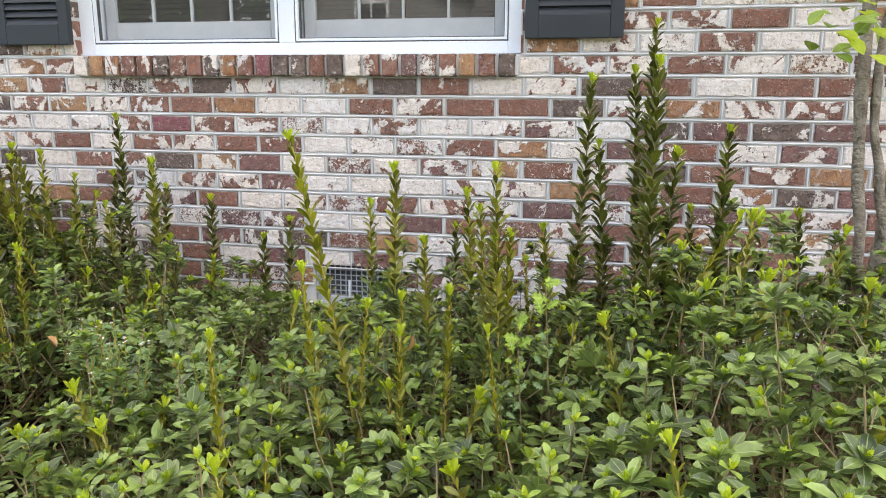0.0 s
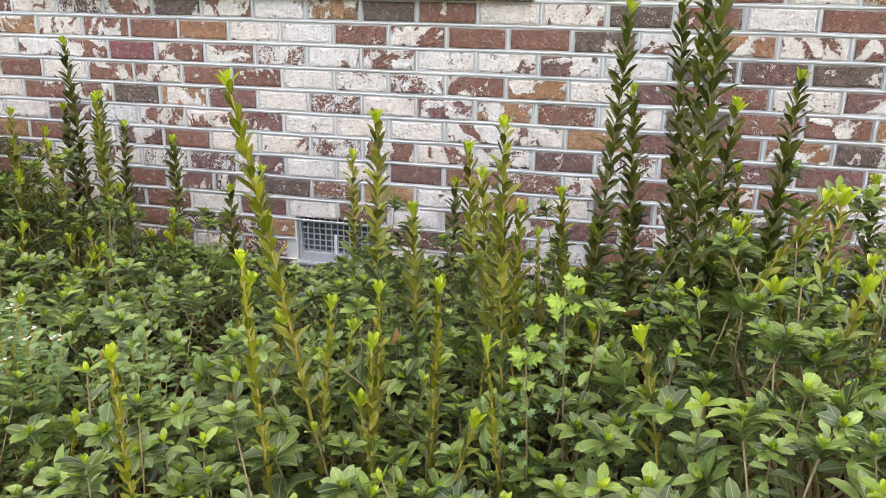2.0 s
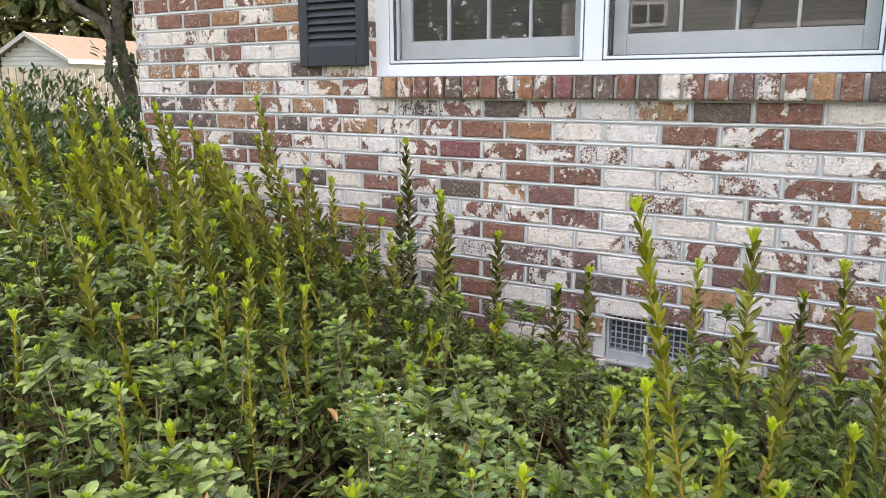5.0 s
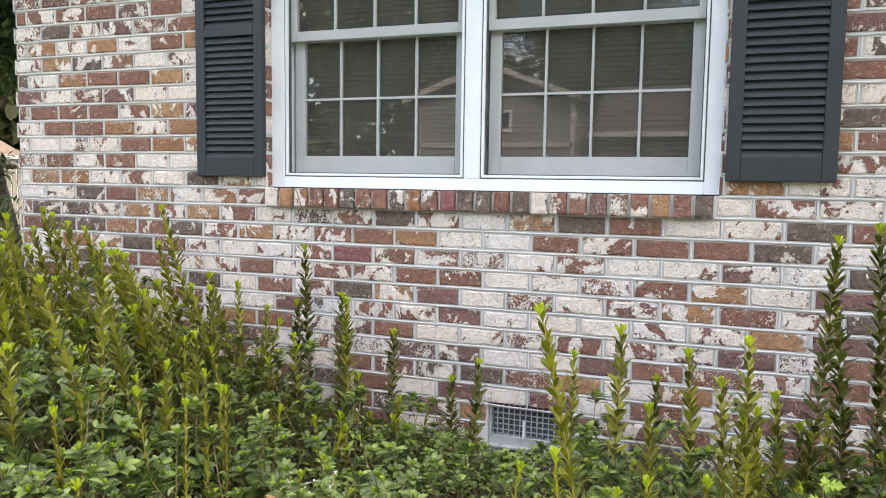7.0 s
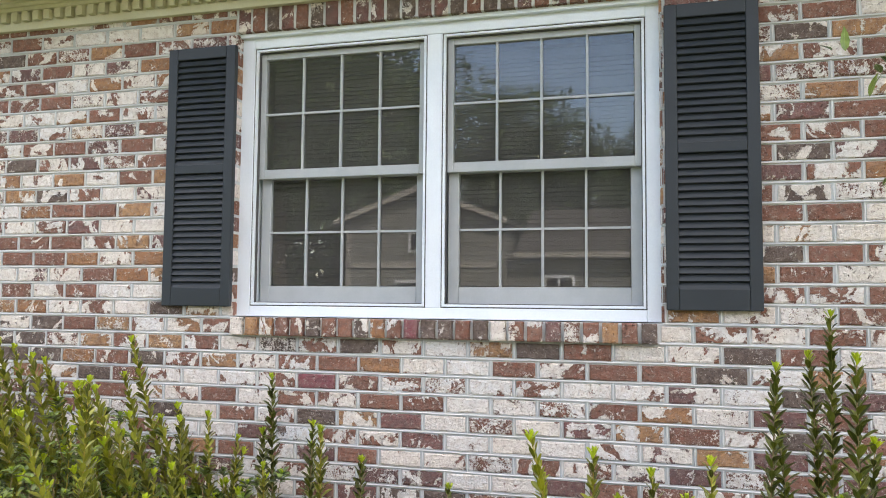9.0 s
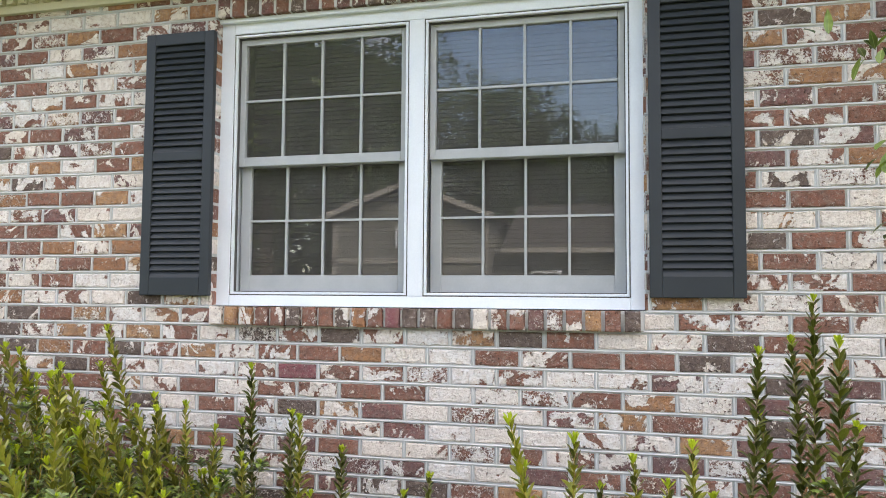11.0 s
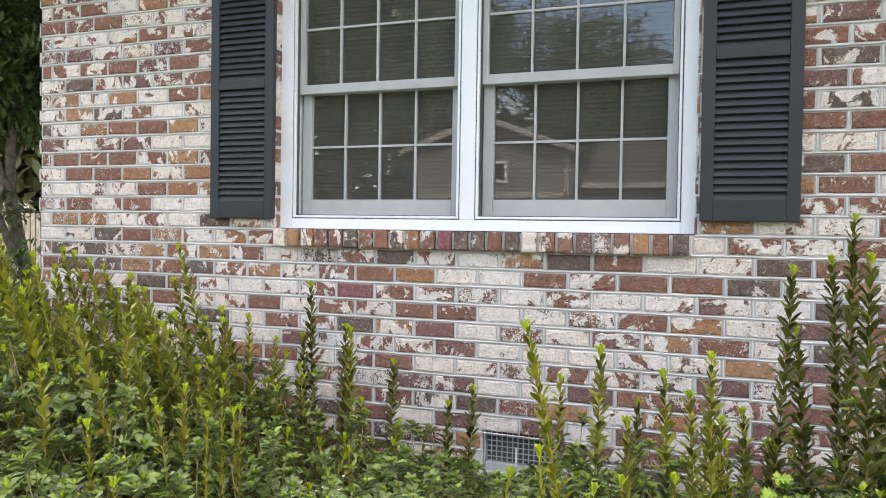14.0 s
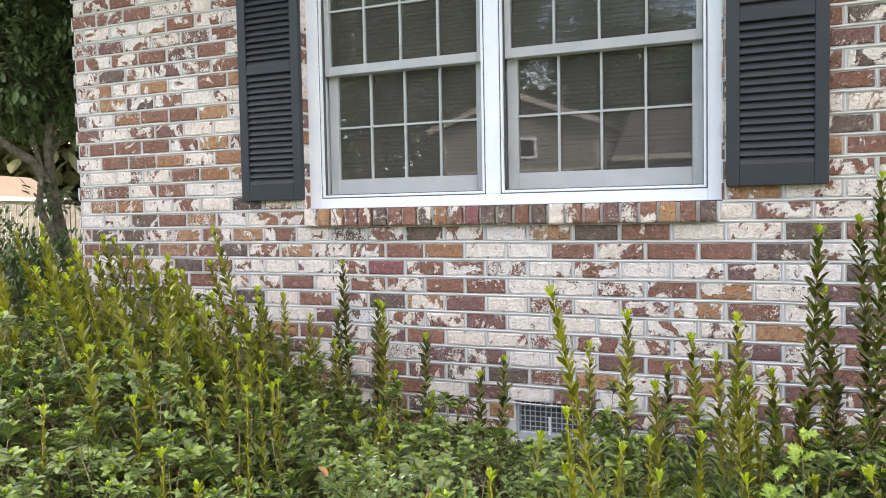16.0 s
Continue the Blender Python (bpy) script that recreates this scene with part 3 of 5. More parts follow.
def shoot_mesh(seed, length, lean, mats, leaf_len=0.034, tilt=0.65, gap=1.0, bare=0.3, tip=0.75):
    """An upright shoot clad in close, upward leaves, from its foot at the origin."""
    r = random.Random(seed)
    a = Acc()
    n = 9
    pts = []
    for i in range(n):
        t = i / (n - 1)
        pts.append(Vector((lean[0] * t + 0.012 * math.sin(3 * t + seed), lean[1] * t + 0.01 * math.cos(4 * t + seed), length * t)))
    a.tube(pts, [0.0042 - 0.0026 * i / (n - 1) for i in range(n)], 5, 0)
    an = r.uniform(0, 6)
    s = bare * length
    while s < length * 0.985:
        t = s / length
        k = min(int(t * (n - 1)), n - 2)
        f = t * (n - 1) - k
        p = pts[k].lerp(pts[k + 1], f)
        axis = (pts[k + 1] - pts[k]).normalized()
        an += 2.4 + r.uniform(-0.25, 0.25)
        down = min(1.0, (length - s) / 0.16)
        ll = leaf_len * r.uniform(0.8, 1.15) * (0.72 + 0.42 * down)
        leaf(a, p, around(axis, an, tilt * (0.8 + 0.25 * down) + r.uniform(-0.15, 0.2) + 0.2 * (1 - t)), axis, ll, ll * r.uniform(0.36, 0.45), (3 if down == 1.0 and s < (0.5 + 0.12 * math.sin(9 * s)) * length else 1) if s < length - 0.022 else 2, r.uniform(-0.2, 0.2), r.uniform(0.1, 0.3))
        s += r.uniform(0.0055, 0.0095) * gap
    for i in range(7):
        an += 2.4
        ll = leaf_len * tip * (1.0 - 0.07 * i)
        leaf(a, pts[-1] - Vector((0, 0, 0.014 - 0.002 * i)), around(Vector((0, 0, 1)), an, 0.75 - 0.09 * i + r.uniform(-0.1, 0.1)), Vector((0, 0, 1)), ll, ll * 0.36, 2, -0.05, 0.25)
    return a.mesh("shoot", mats, True)


SPRIGS = [sprig_mesh(i, 0.030 + 0.003 * (i % 4), 0.11 + 0.01 * (i % 3), 17 + i % 5).mesh("sprig", [STEM, LEAF, LEAF_TIP, LEAF_FRESH if i % 3 < 2 else LEAF], True) for i in range(14)]
SPRIGS_BIG = [sprig_mesh(40 + i, 0.036 + 0.004 * (i % 4), 0.13, 16 + i % 4).mesh("sprig", [STEM, LEAF, LEAF_TIP, LEAF_FRESH if i % 3 < 2 else LEAF], True) for i in range(12)]


def canopy(x, y):
    """Height of the hedge's leafy top over the plan."""
    h = 0.40
    h += 0.28 * min(1, max(0, (-0.3 - x) / 0.9))
    if x > 1.15:
        h += 0.24 * min(1, (x - 1.15) / 0.4) * min(1, max(0, (-0.25 - y) / 0.4))
    if y > -0.6:
        h -= 0.14 * (y + 0.6) / 0.45
    if y < -1.9:
        h -= 0.25 * (-1.9 - y)
    h += 0.09 * noise.noise((x * 2.3, y * 2.3, 7)) + 0.06 * noise.noise((x * 6, y * 6, 2))
    return h


SHRUBS = [(-3.0, -1.5), (-2.9, -0.6), (-2.2, -1.5), (-2.0, -0.5), (-1.35, -1.55), (-1.2, -0.55), (-0.5, -1.6), (-0.4, -0.55), (0.3, -1.65), (0.4, -0.6), (1.05, -1.55), (1.1, -0.6), (1.75, -1.5), (1.8, -0.7)]
shrub_obs, shrub_inner = [], []
for sx, sy in SHRUBS:
    big = sx > 1.4
    lab = "broad-leaved green shrub with fresh yellow-green rosettes beside the tree" if big else "unclipped green shrub with yellow-green shoots in the bed by the wall"
    shrub_obs.append(thing("shrub", lab, "shrub", "hedge shrubs", at=(sx, sy, 0)))
    shrub_inner.append(Acc())


def nearest_shrub(x, y):
    return min(range(len(SHRUBS)), key=lambda i: (SHRUBS[i][0] - x) ** 2 + (SHRUBS[i][1] - y) ** 2)


rng = random.Random(5)
GAPS = ((1.86, -0.5, 0.17), (-0.16, -1.46, 0.13), (0.05, -1.64, 0.11), (0.27, -1.83, 0.10), (0.36, -1.02, 0.13), (-0.18, -1.44, 0.12), (0.38, -1.3, 0.08))
step = 0.061
y = -2.25
while y < -0.1:
    x = -3.4
    while x < 2.25:
        px, py = x + rng.uniform(-0.03, 0.03), y + rng.uniform(-0.03, 0.03)
        x += step if px < 1.2 and py > -1.3 else step * 1.15
        if any((px - gx) ** 2 + (py - gy) ** 2 < gr * gr for gx, gy, gr in GAPS):
            continue
        if px > 1.9 and py > -0.55:
            continue
        k = nearest_shrub(px, py)
        sx, sy = SHRUBS[k]
        h = canopy(px, py) + rng.uniform(-0.05, 0.045)
        big = px > 1.3 or py < -1.1
        me = rng.choice(SPRIGS_BIG if big else SPRIGS)
        tx, ty = rng.gauss(0, 20) + 14 * (sy - py), rng.gauss(0, 20) + 14 * (px - sx)
        m = pose(px - sx, py - sy, h, tx, ty, rng.uniform(0, 360)) @ Matrix.Scale(rng.uniform(0.8, 1.15), 4)
        part("sprig", me, None, shrub_obs[k], at=m)
        inner = shrub_inner[k]
        for q in range(2):
            hz = h * rng.uniform(0.2, 0.68) - 0.03
            p0 = Vector((px - sx + rng.uniform(-0.05, 0.05), py - sy + rng.uniform(-0.05, 0.05), hz))
            for w in range(3):
                d = Vector((rng.uniform(-1, 1), rng.uniform(-1, 1), rng.uniform(-0.35, 0.5)))
                ll = rng.uniform(0.028, 0.045) * (1.15 if big else 1)
                leaf(inner, p0, d, Vector((0, 0, 1)), ll, ll * 0.45, 1, rng.uniform(0, 0.3))
        if rng.random() < 0.35:
            foot = Vector(((px - sx) * 0.35, (py - sy) * 0.35, 0.0))
            top = Vector((px - sx, py - sy, h - 0.1))
            mid = foot.lerp(top, 0.55) + Vector((rng.uniform(-0.04, 0.04), rng.uniform(-0.04, 0.04), 0.03))
            inner.tube([foot, mid, top], [0.006, 0.004, 0.0025], 5, 0)
    y += step
for ob, acc in zip(shrub_obs, shrub_inner):
    tagged(part("inner_foliage", acc, [STEM, LEAF], ob, "darker inner leaves and bare stems"), kind="stuff")

# tall shoots: tip x, y, z and look
TALL = {
    "young": ((0.72, -1.60, 0.80), (0.60, -1.77, 0.695), (0.92, -1.56, 0.66), (0.82, -1.5, 0.70), (0.98, -1.42, 0.72), (-0.57, -1.60, 0.73), (-0.39, -1.23, 0.76), (-0.75, -1.75, 0.72), (-0.24, -1.50, 0.76), (-0.61, -1.48, 0.73), (-0.25, -1.84, 0.68), (0.86, -1.38, 0.69), (-0.38, -1.15, 0.70), (1.10, -1.50, 0.66), (1.117, -0.91, 0.68), (-1.38, -1.06, 1.115), (-1.58, -1.1, 1.06), (-1.9, -1.3, 1.1)),
    "gold": ((0.65, -1.49, 1.065), (-1.73, -1.18, 1.22), (-1.64, -1.0, 1.165), (1.1, -1.16, 0.80)),
    "olive": ((1.06, -1.23, 0.98), (0.755, -1.07, 0.955), (1.0, -1.12, 0.86), (1.15, -0.82, 0.76), (-1.13, -0.54, 1.20), (-1.73, -0.54, 1.153), (-1.34, -0.585, 1.01), (-0.25, -0.65, 0.90), (0.57, -0.71, 0.80), (0.92, -0.835, 0.86), (-2.11, -0.24, 1.155), (-1.56, -0.615, 1.12), (-1.72, -0.35, 1.02), (-1.14, -0.755, 1.02), (-0.956, -0.60, 0.90), (-0.754, -0.57, 0.92), (0.846, -1.04, 0.75), (-2.25, -0.5, 1.22), (-2.5, -0.7, 1.25), (-1.95, -0.45, 1.08), (1.05, -1.20, 0.80), (-1.8, -0.7, 1.15), (-0.74, -1.25, 1.12), (-1.45, -0.9, 1.05), (-0.94, -0.5, 0.93), (-0.64, -0.55, 0.83), (-0.56, -0.5, 0.72), (-0.98, -0.75, 0.93), (-0.64, -1.1, 0.73), (-0.61, -1.0, 0.81), (-0.85, -1.5, 0.84), (-1.72, -0.8, 1.03)),
    "dark": ((1.65, -0.725, 1.044), (1.26, -0.85, 1.188), (1.385, -0.684, 1.215), (1.449, -0.752, 1.34), (1.45, -1.056, 1.23), (-0.65, -0.25, 1.037), (-0.21, -0.33, 0.73), (0.19, -0.49, 0.69), (1.88, -0.615, 0.80), (1.3, -0.72, 1.0), (-0.47, -0.2, 0.75), (-0.335, -0.505, 0.89), (-0.706, -0.227, 0.80), (0.796, -0.443, 0.68), (-0.21, -0.62, 0.63), (1.23, -0.64, 0.63), (1.61, -0.41, 0.77), (0.13, -0.557, 0.63), (1.50, -0.95, 1.0)),
}
LOOKS = {"gold": [STEM_YOUNG, LEAF_YOUNG, LEAF_TIP, LEAF_OLIVE], "young": [STEM_YOUNG, LEAF_YOUNG, LEAF_TIP, LEAF_OLIVE], "olive": [STEM_YOUNG, LEAF_OLIVE, LEAF_TIP, LEAF], "dark": [STEM, LEAF_SHADE, LEAF_TIP, LEAF_SHADE]}


# leaf length from and to, leaf angle, spacing, size of the tip
HABIT = {"gold": (0.038, 0.044, 0.60, 1.0, 0.9), "young": (0.024, 0.030, 0.42, 0.95, 1.25), "olive": (0.040, 0.047, 0.66, 0.95, 0.8), "dark": (0.044, 0.051, 0.70, 0.95, 0.75)}


def place_shoot(x, y, z, look_, seed, lean=None):
    r = random.Random(seed)
    k = nearest_shrub(x, y)
    sx, sy = SHRUBS[k]
    length = z - r.uniform(0.16, 0.24)
    lean = lean or (r.uniform(-0.07, 0.05) * length - (0.32 * length if x < -0.9 else 0), r.uniform(-0.06, 0.04) * length)
    lo, hi, tilt, gap, tip = HABIT[look_]
    me = shoot_mesh(seed, length, lean, LOOKS[look_], r.uniform(lo, hi) * (1.15 if x < -0.8 else 1.0), tilt, gap, 0.3 if length > 0.5 else 0.12, tip)
    part("shoot", me, None, shrub_obs[k], at=pose(x - sx - lean[0], y - sy - lean[1], z - length))


seed = 100
for look_, rows in TALL.items():
    for x, y, z in rows:
        seed += 1
        place_shoot(x, y, z, look_, seed, (-0.16, 0.0) if (x, z) == (0.65, 1.065) else None)
for i in range(26):
    seed += 1
    x, y = rng.uniform(-2.7, -0.8), rng.uniform(-1.35, -0.28)
    place_shoot(x, y, 0.80 + 0.12 * max(0, -1.0 - x) + rng.uniform(0, 0.22), "gold" if i % 3 == 0 else "olive", seed)
MID = [shoot_mesh(700 + i, 0.34 + 0.05 * (i % 4), (0.05 * math.sin(i), 0.05 * math.cos(2 * i)), LOOKS["young" if i % 4 == 0 else "olive"], 0.031 if i % 4 == 0 else 0.039, 0.45 if i % 4 == 0 else 0.6, 1.3, 0.12, 1.1) for i in range(12)]
MID += [sprig_mesh(730 + i, 0.035 + 0.003 * (i % 4), 0.27 + 0.03 * (i % 4), 24 + i % 5).mesh("shoot", [STEM, LEAF, LEAF_TIP, LEAF_FRESH if i % 3 < 2 else LEAF], True) for i in range(10)]
for i in range(520):
    x = rng.uniform(-3.2, 0.1) if i < 330 else rng.uniform(-0.1, 2.1)
    y = rng.uniform(-2.1, -0.2)
    if x < -0.6 and rng.random() < 0.3:
        y = rng.uniform(-1.0, -0.2)
    if (-0.05 < x < 0.55 and y > -1.3 and rng.random() < 0.85) or any((x - gx) ** 2 + (y - gy) ** 2 < gr * gr for gx, gy, gr in GAPS):
        continue
    if x > 1.9 and y > -0.55:
        continue
    h = canopy(x, y)
    z = h + rng.uniform(0.03, 0.17) * (1.4 if x < -0.8 else 1.0) + (0.12 * rng.random() ** 2)
    narrow = rng.random() < (0.42 if y > -1.3 else 0.24) and not (0.55 < x < 1.2 and y > -1.25)
    me = MID[rng.randrange(12) if narrow else 12 + rng.randrange(10)]
    if narrow and x < -0.7:
        me = MID[rng.choice((1, 2, 3, 5, 6, 7, 9, 10, 11))]
    k = nearest_shrub(x, y)
    sx, sy = SHRUBS[k]
    ln = max(v.co.z for v in me.vertices) if narrow else 0.0
    m = pose(x - sx, y - sy, z, rng.gauss(0, 9), rng.gauss(0, 9) - 3, rng.uniform(0, 360)) @ Matrix.Translation((0, 0, -ln))
    part("shoot", me, None, shrub_obs[k], at=m)


def twig_mesh(seed):
    """A long arching twig, leafy towards its end."""
    r = random.Random(seed)
    a = Acc()
    L = r.uniform(0.26, 0.38)
    pts = [Vector((0.05 * math.sin(2.2 * f), 0, L * (f - 1))) for f in (0, 0.25, 0.5, 0.75, 1)]
    a.tube(pts, [0.0032, 0.0028, 0.0024, 0.002, 0.0014], 5, 0)
    an, s = r.uniform(0, 6), 0.3
    while s < 0.97:
        k = min(int(s * 4), 3)
        p = pts[k].lerp(pts[k + 1], s * 4 - k)
        an += 2.4 + r.uniform(-0.3, 0.3)
        ll = r.uniform(0.032, 0.046)
        leaf(a, p, around(Vector((0, 0, 1)), an, r.uniform(0.9, 1.35)), Vector((0, 0, 1)), ll, ll * 0.45, 1, r.uniform(0, 0.2), 0.2)
        s += r.uniform(0.04, 0.07)
    for i in range(7):
        an += 2.4
        ll = r.uniform(0.026, 0.038) if i > 3 else r.uniform(0.015, 0.024)
        leaf(a, pts[-1], around(Vector((0, 0, 1)), an, r.uniform(0.7, 1.2) if i > 3 else r.uniform(0.15, 0.6)), Vector((0, 0, 1)), ll, ll * 0.45, 2 if i < 4 else 3, 0.05, 0.2)
    return a.mesh("twig", [STEM, LEAF, LEAF_TIP, LEAF_FRESH], True)


TWIGS = [twig_mesh(900 + i) for i in range(6)]
for i in range(150):
    x, y = rng.uniform(-1.6, 2.0), rng.uniform(-2.2, -1.1) if i < 105 else rng.uniform(-1.1, -0.5)
    if (-0.05 < x < 0.5 and y > -1.2) or any((x - gx) ** 2 + (y - gy) ** 2 < gr * gr for gx, gy, gr in GAPS):
        continue
    k = nearest_shrub(x, y)
    sx, sy = SHRUBS[k]
    m = pose(x - sx, y - sy, canopy(x, y) + rng.uniform(0.02, 0.12), rng.gauss(6, 15), rng.gauss(0, 18), rng.uniform(0, 360))
    part("twig", rng.choice(TWIGS), None, shrub_obs[k], at=m)


# ---- seedlings and fallen leaves ----
def lobed_leaf(acc, p, d, up, L, mat):
    """A seedling leaf with cut lobes."""
    d = d.normalized()
    s = d.cross(up).normalized()
    n = s.cross(d)
    prof = [(0.0, 0.015), (0.18, 0.07), (0.30, 0.22), (0.36, 0.10), (0.54, 0.32), (0.60, 0.14), (0.78, 0.25), (0.84, 0.12), (1.0, 0.03)]
    mids = [p + d * (L * t) - n * (0.15 * L * t * t) for t, w in prof]
    lf = [c - s * (w * L) + n * 0.06 * L for c, (t, w) in zip(mids, prof)]
    rt = [c + s * (w * L) + n * 0.06 * L for c, (t, w) in zip(mids, prof)]
    k = len(prof)
    fs = [(i, i + 1, k + i + 1, k + i) for i in range(k - 1)] + [(k + i, k + i + 1, 2 * k + i + 1, 2 * k + i) for i in range(k - 1)]
    acc.add(lf + mids + rt, fs, mat, [(0.3, 0)] * k + [(0.5, 0)] * k + [(0.7, 0)] * k)


def seedling(x, y, z, seed, n=9):
    r = random.Random(seed)
    t = thing("oak_seedling", "thin oak seedling with bright lobed leaves among the shrubs", "seedling", "seedlings", at=(x, y, 0))
    st = Acc()
    st.tube([Vector((0, 0, 0)), Vector((0.02, 0, z * 0.5)), Vector((0, 0, z))], [0.0026, 0.002, 0.0012], 5)
    part("stem", st, STEM, t)
    lv = Acc()
    an = 0.6
    for i in range(n):
        an += 2.2
        f = i / (n - 1)
        p = Vector((0.008 * math.sin(i), 0, z * (1 - 0.36 * f)))
        size = r.uniform(0.038, 0.052) if i < 5 else r.uniform(0.018, 0.032)
        d = around(Vector((0, -0.25, 1)).normalized(), an, r.uniform(0.6, 1.2))
        lobed_leaf(lv, p, d, Vector((0, -0.75, 0.65)), size, 0 if f < 0.45 else 1)
    part("leaves", lv, [LEAF_SEEDLING, LEAF_WEED], t)


for i, (x, y, z) in enumerate(((1.205, -1.405, 0.745), (1.15, -1.46, 0.665))):
    seedling(x, y, z, 40 + i, 15)


def weed(x, y, z, seed, flowers):
    """A loose weed of many small round leaves."""
    r = random.Random(seed)
    t = thing("weed", "bushy weed with small round leaves and pale flowers among the shrubs", "weed", "weeds in the bed", at=(x, y, 0))
    st, lv, fl = Acc(), Acc(), Acc()
    for i in range(13):
        an = r.uniform(0, 6.3)
        rad = r.uniform(0.02, 0.13)
        tip = Vector((rad * math.cos(an), rad * math.sin(an), z - r.uniform(0, 0.12) - rad * 0.4))
        mid = Vector((tip.x * 0.4, tip.y * 0.4, tip.z * 0.6))
        st.tube([Vector((tip.x * 0.1, tip.y * 0.1, 0)), mid, tip], [0.0022, 0.0018, 0.001], 4)
        for q in range(22):
            p = mid.lerp(tip, (q + 0.5) / 22)
            d = Vector((r.uniform(-1, 1), r.uniform(-1, 1), r.uniform(-0.1, 0.7)))
            ll = r.uniform(0.014, 0.024)
            leaf(lv, p, d, Vector((0, 0, 1)), ll, ll * 0.72, 0, 0.1, 0.15)
        for q in range(flowers):
            leaf(fl, tip, Vector((r.uniform(-1, 1), r.uniform(-1, 1), r.uniform(0, 1))), Vector((0, 0, 1)), 0.008, 0.006, 0)
    tagged(part("stalk", st, STEM_YOUNG, t), kind="stuff")
    tagged(part("foliage", lv, LEAF_WEED, t, smooth=True), kind="stuff")
    if flowers:
        tagged(part("blossom", fl, PETAL, t, "tiny pale flower heads"), kind="stuff")


WEEDS = ((0.20, -1.52, 0.66, 4), (0.42, -1.47, 0.61, 0), (0.46, -1.03, 0.50, 0), (0.0, -1.36, 0.58, 3))
for i, (x, y, z, n) in enumerate(WEEDS):
    weed(x, y, z, 70 + i, n)

fallen = Acc()
for i in range(420):
    x, y = rng.uniform(-2.5, 3.0), rng.uniform(-2.5, -0.05)
    a = rng.uniform(0, 6.3)
    leaf(fallen, Vector((x, y, 0.012 + 0.035 * noise.noise((x * 3.1, y * 3.1, 0)) + 0.02 * rng.random())), Vector((math.cos(a), math.sin(a), rng.uniform(-0.1, 0.2))), Vector((0, 0, 1)), rng.uniform(0.04, 0.08), rng.uniform(0.02, 0.04), 0, 0.2)
tagged(part("fallen_leaves", fallen, DEADLEAF), "brown fallen leaves scattered on the mulch", "leaf litter", kind="stuff")
caught = Acc()
leaf(caught, Vector((0, 0, 0)), Vector((0.3, -0.3, -0.85)), Vector((0, -1, 0.3)), 0.048, 0.026, 0, 0.2)
me = caught.mesh("dead_leaf", [CAUGHT])
for i, (x, y, z) in enumerate(((0.089, -1.92, 0.6), (0.837, -1.16, 0.52), (0.262, -1.368, 0.5), (-0.016, -1.493, 0.56), (1.314, -0.965, 0.52), (-0.563, -1.59, 0.7))):
    tagged(part("dead_leaf", me, None, at=pose(x, y, z, 20 * i, 30 * i, 70 * i)), "curled orange-brown dead leaf caught in the shrub", "dead leaf", "caught dead leaves")

# terracotta edging stone, half sunk in the bed
edge = Acc()
prof = [(0.085 * math.cos(a), 0.085 * math.sin(a)) for a in [math.pi * q / 12 for q in range(13)]]
ev = [Vector((px, yy, pz)) for yy in (-0.022, 0.022) for px, pz in prof]
edge.add(ev, [tuple(range(13))[::-1], tuple(range(13, 26))] + [(q, q + 1, q + 14, q + 13) for q in range(12)] + [(12, 0, 13, 25)])
bevel(tagged(part("edging_stone", edge, TERRACOTTA, at=pose(-0.16, -1.46, 0.0, 18, 4, 32)), "rounded terracotta edging stone half sunk in the mulch", "edging stone"), 0.006)

# garden hose along the foot of the wall
hose = Acc()
for yy, zz, ph in ((-0.05, 0.05, 0.0), (-0.10, 0.035, 1.3)):
    hose.tube([Vector((2.3 + 0.12 * q, yy + 0.012 * math.sin(0.8 * q + ph), zz + 0.008 * math.sin(1.1 * q + ph))) for q in range(22)], [0.0095] * 22, 8)
tagged(part("garden_hose", hose, RUBBER, smooth=True), "black rubber garden hose doubled along the foot of the wall", "hose")


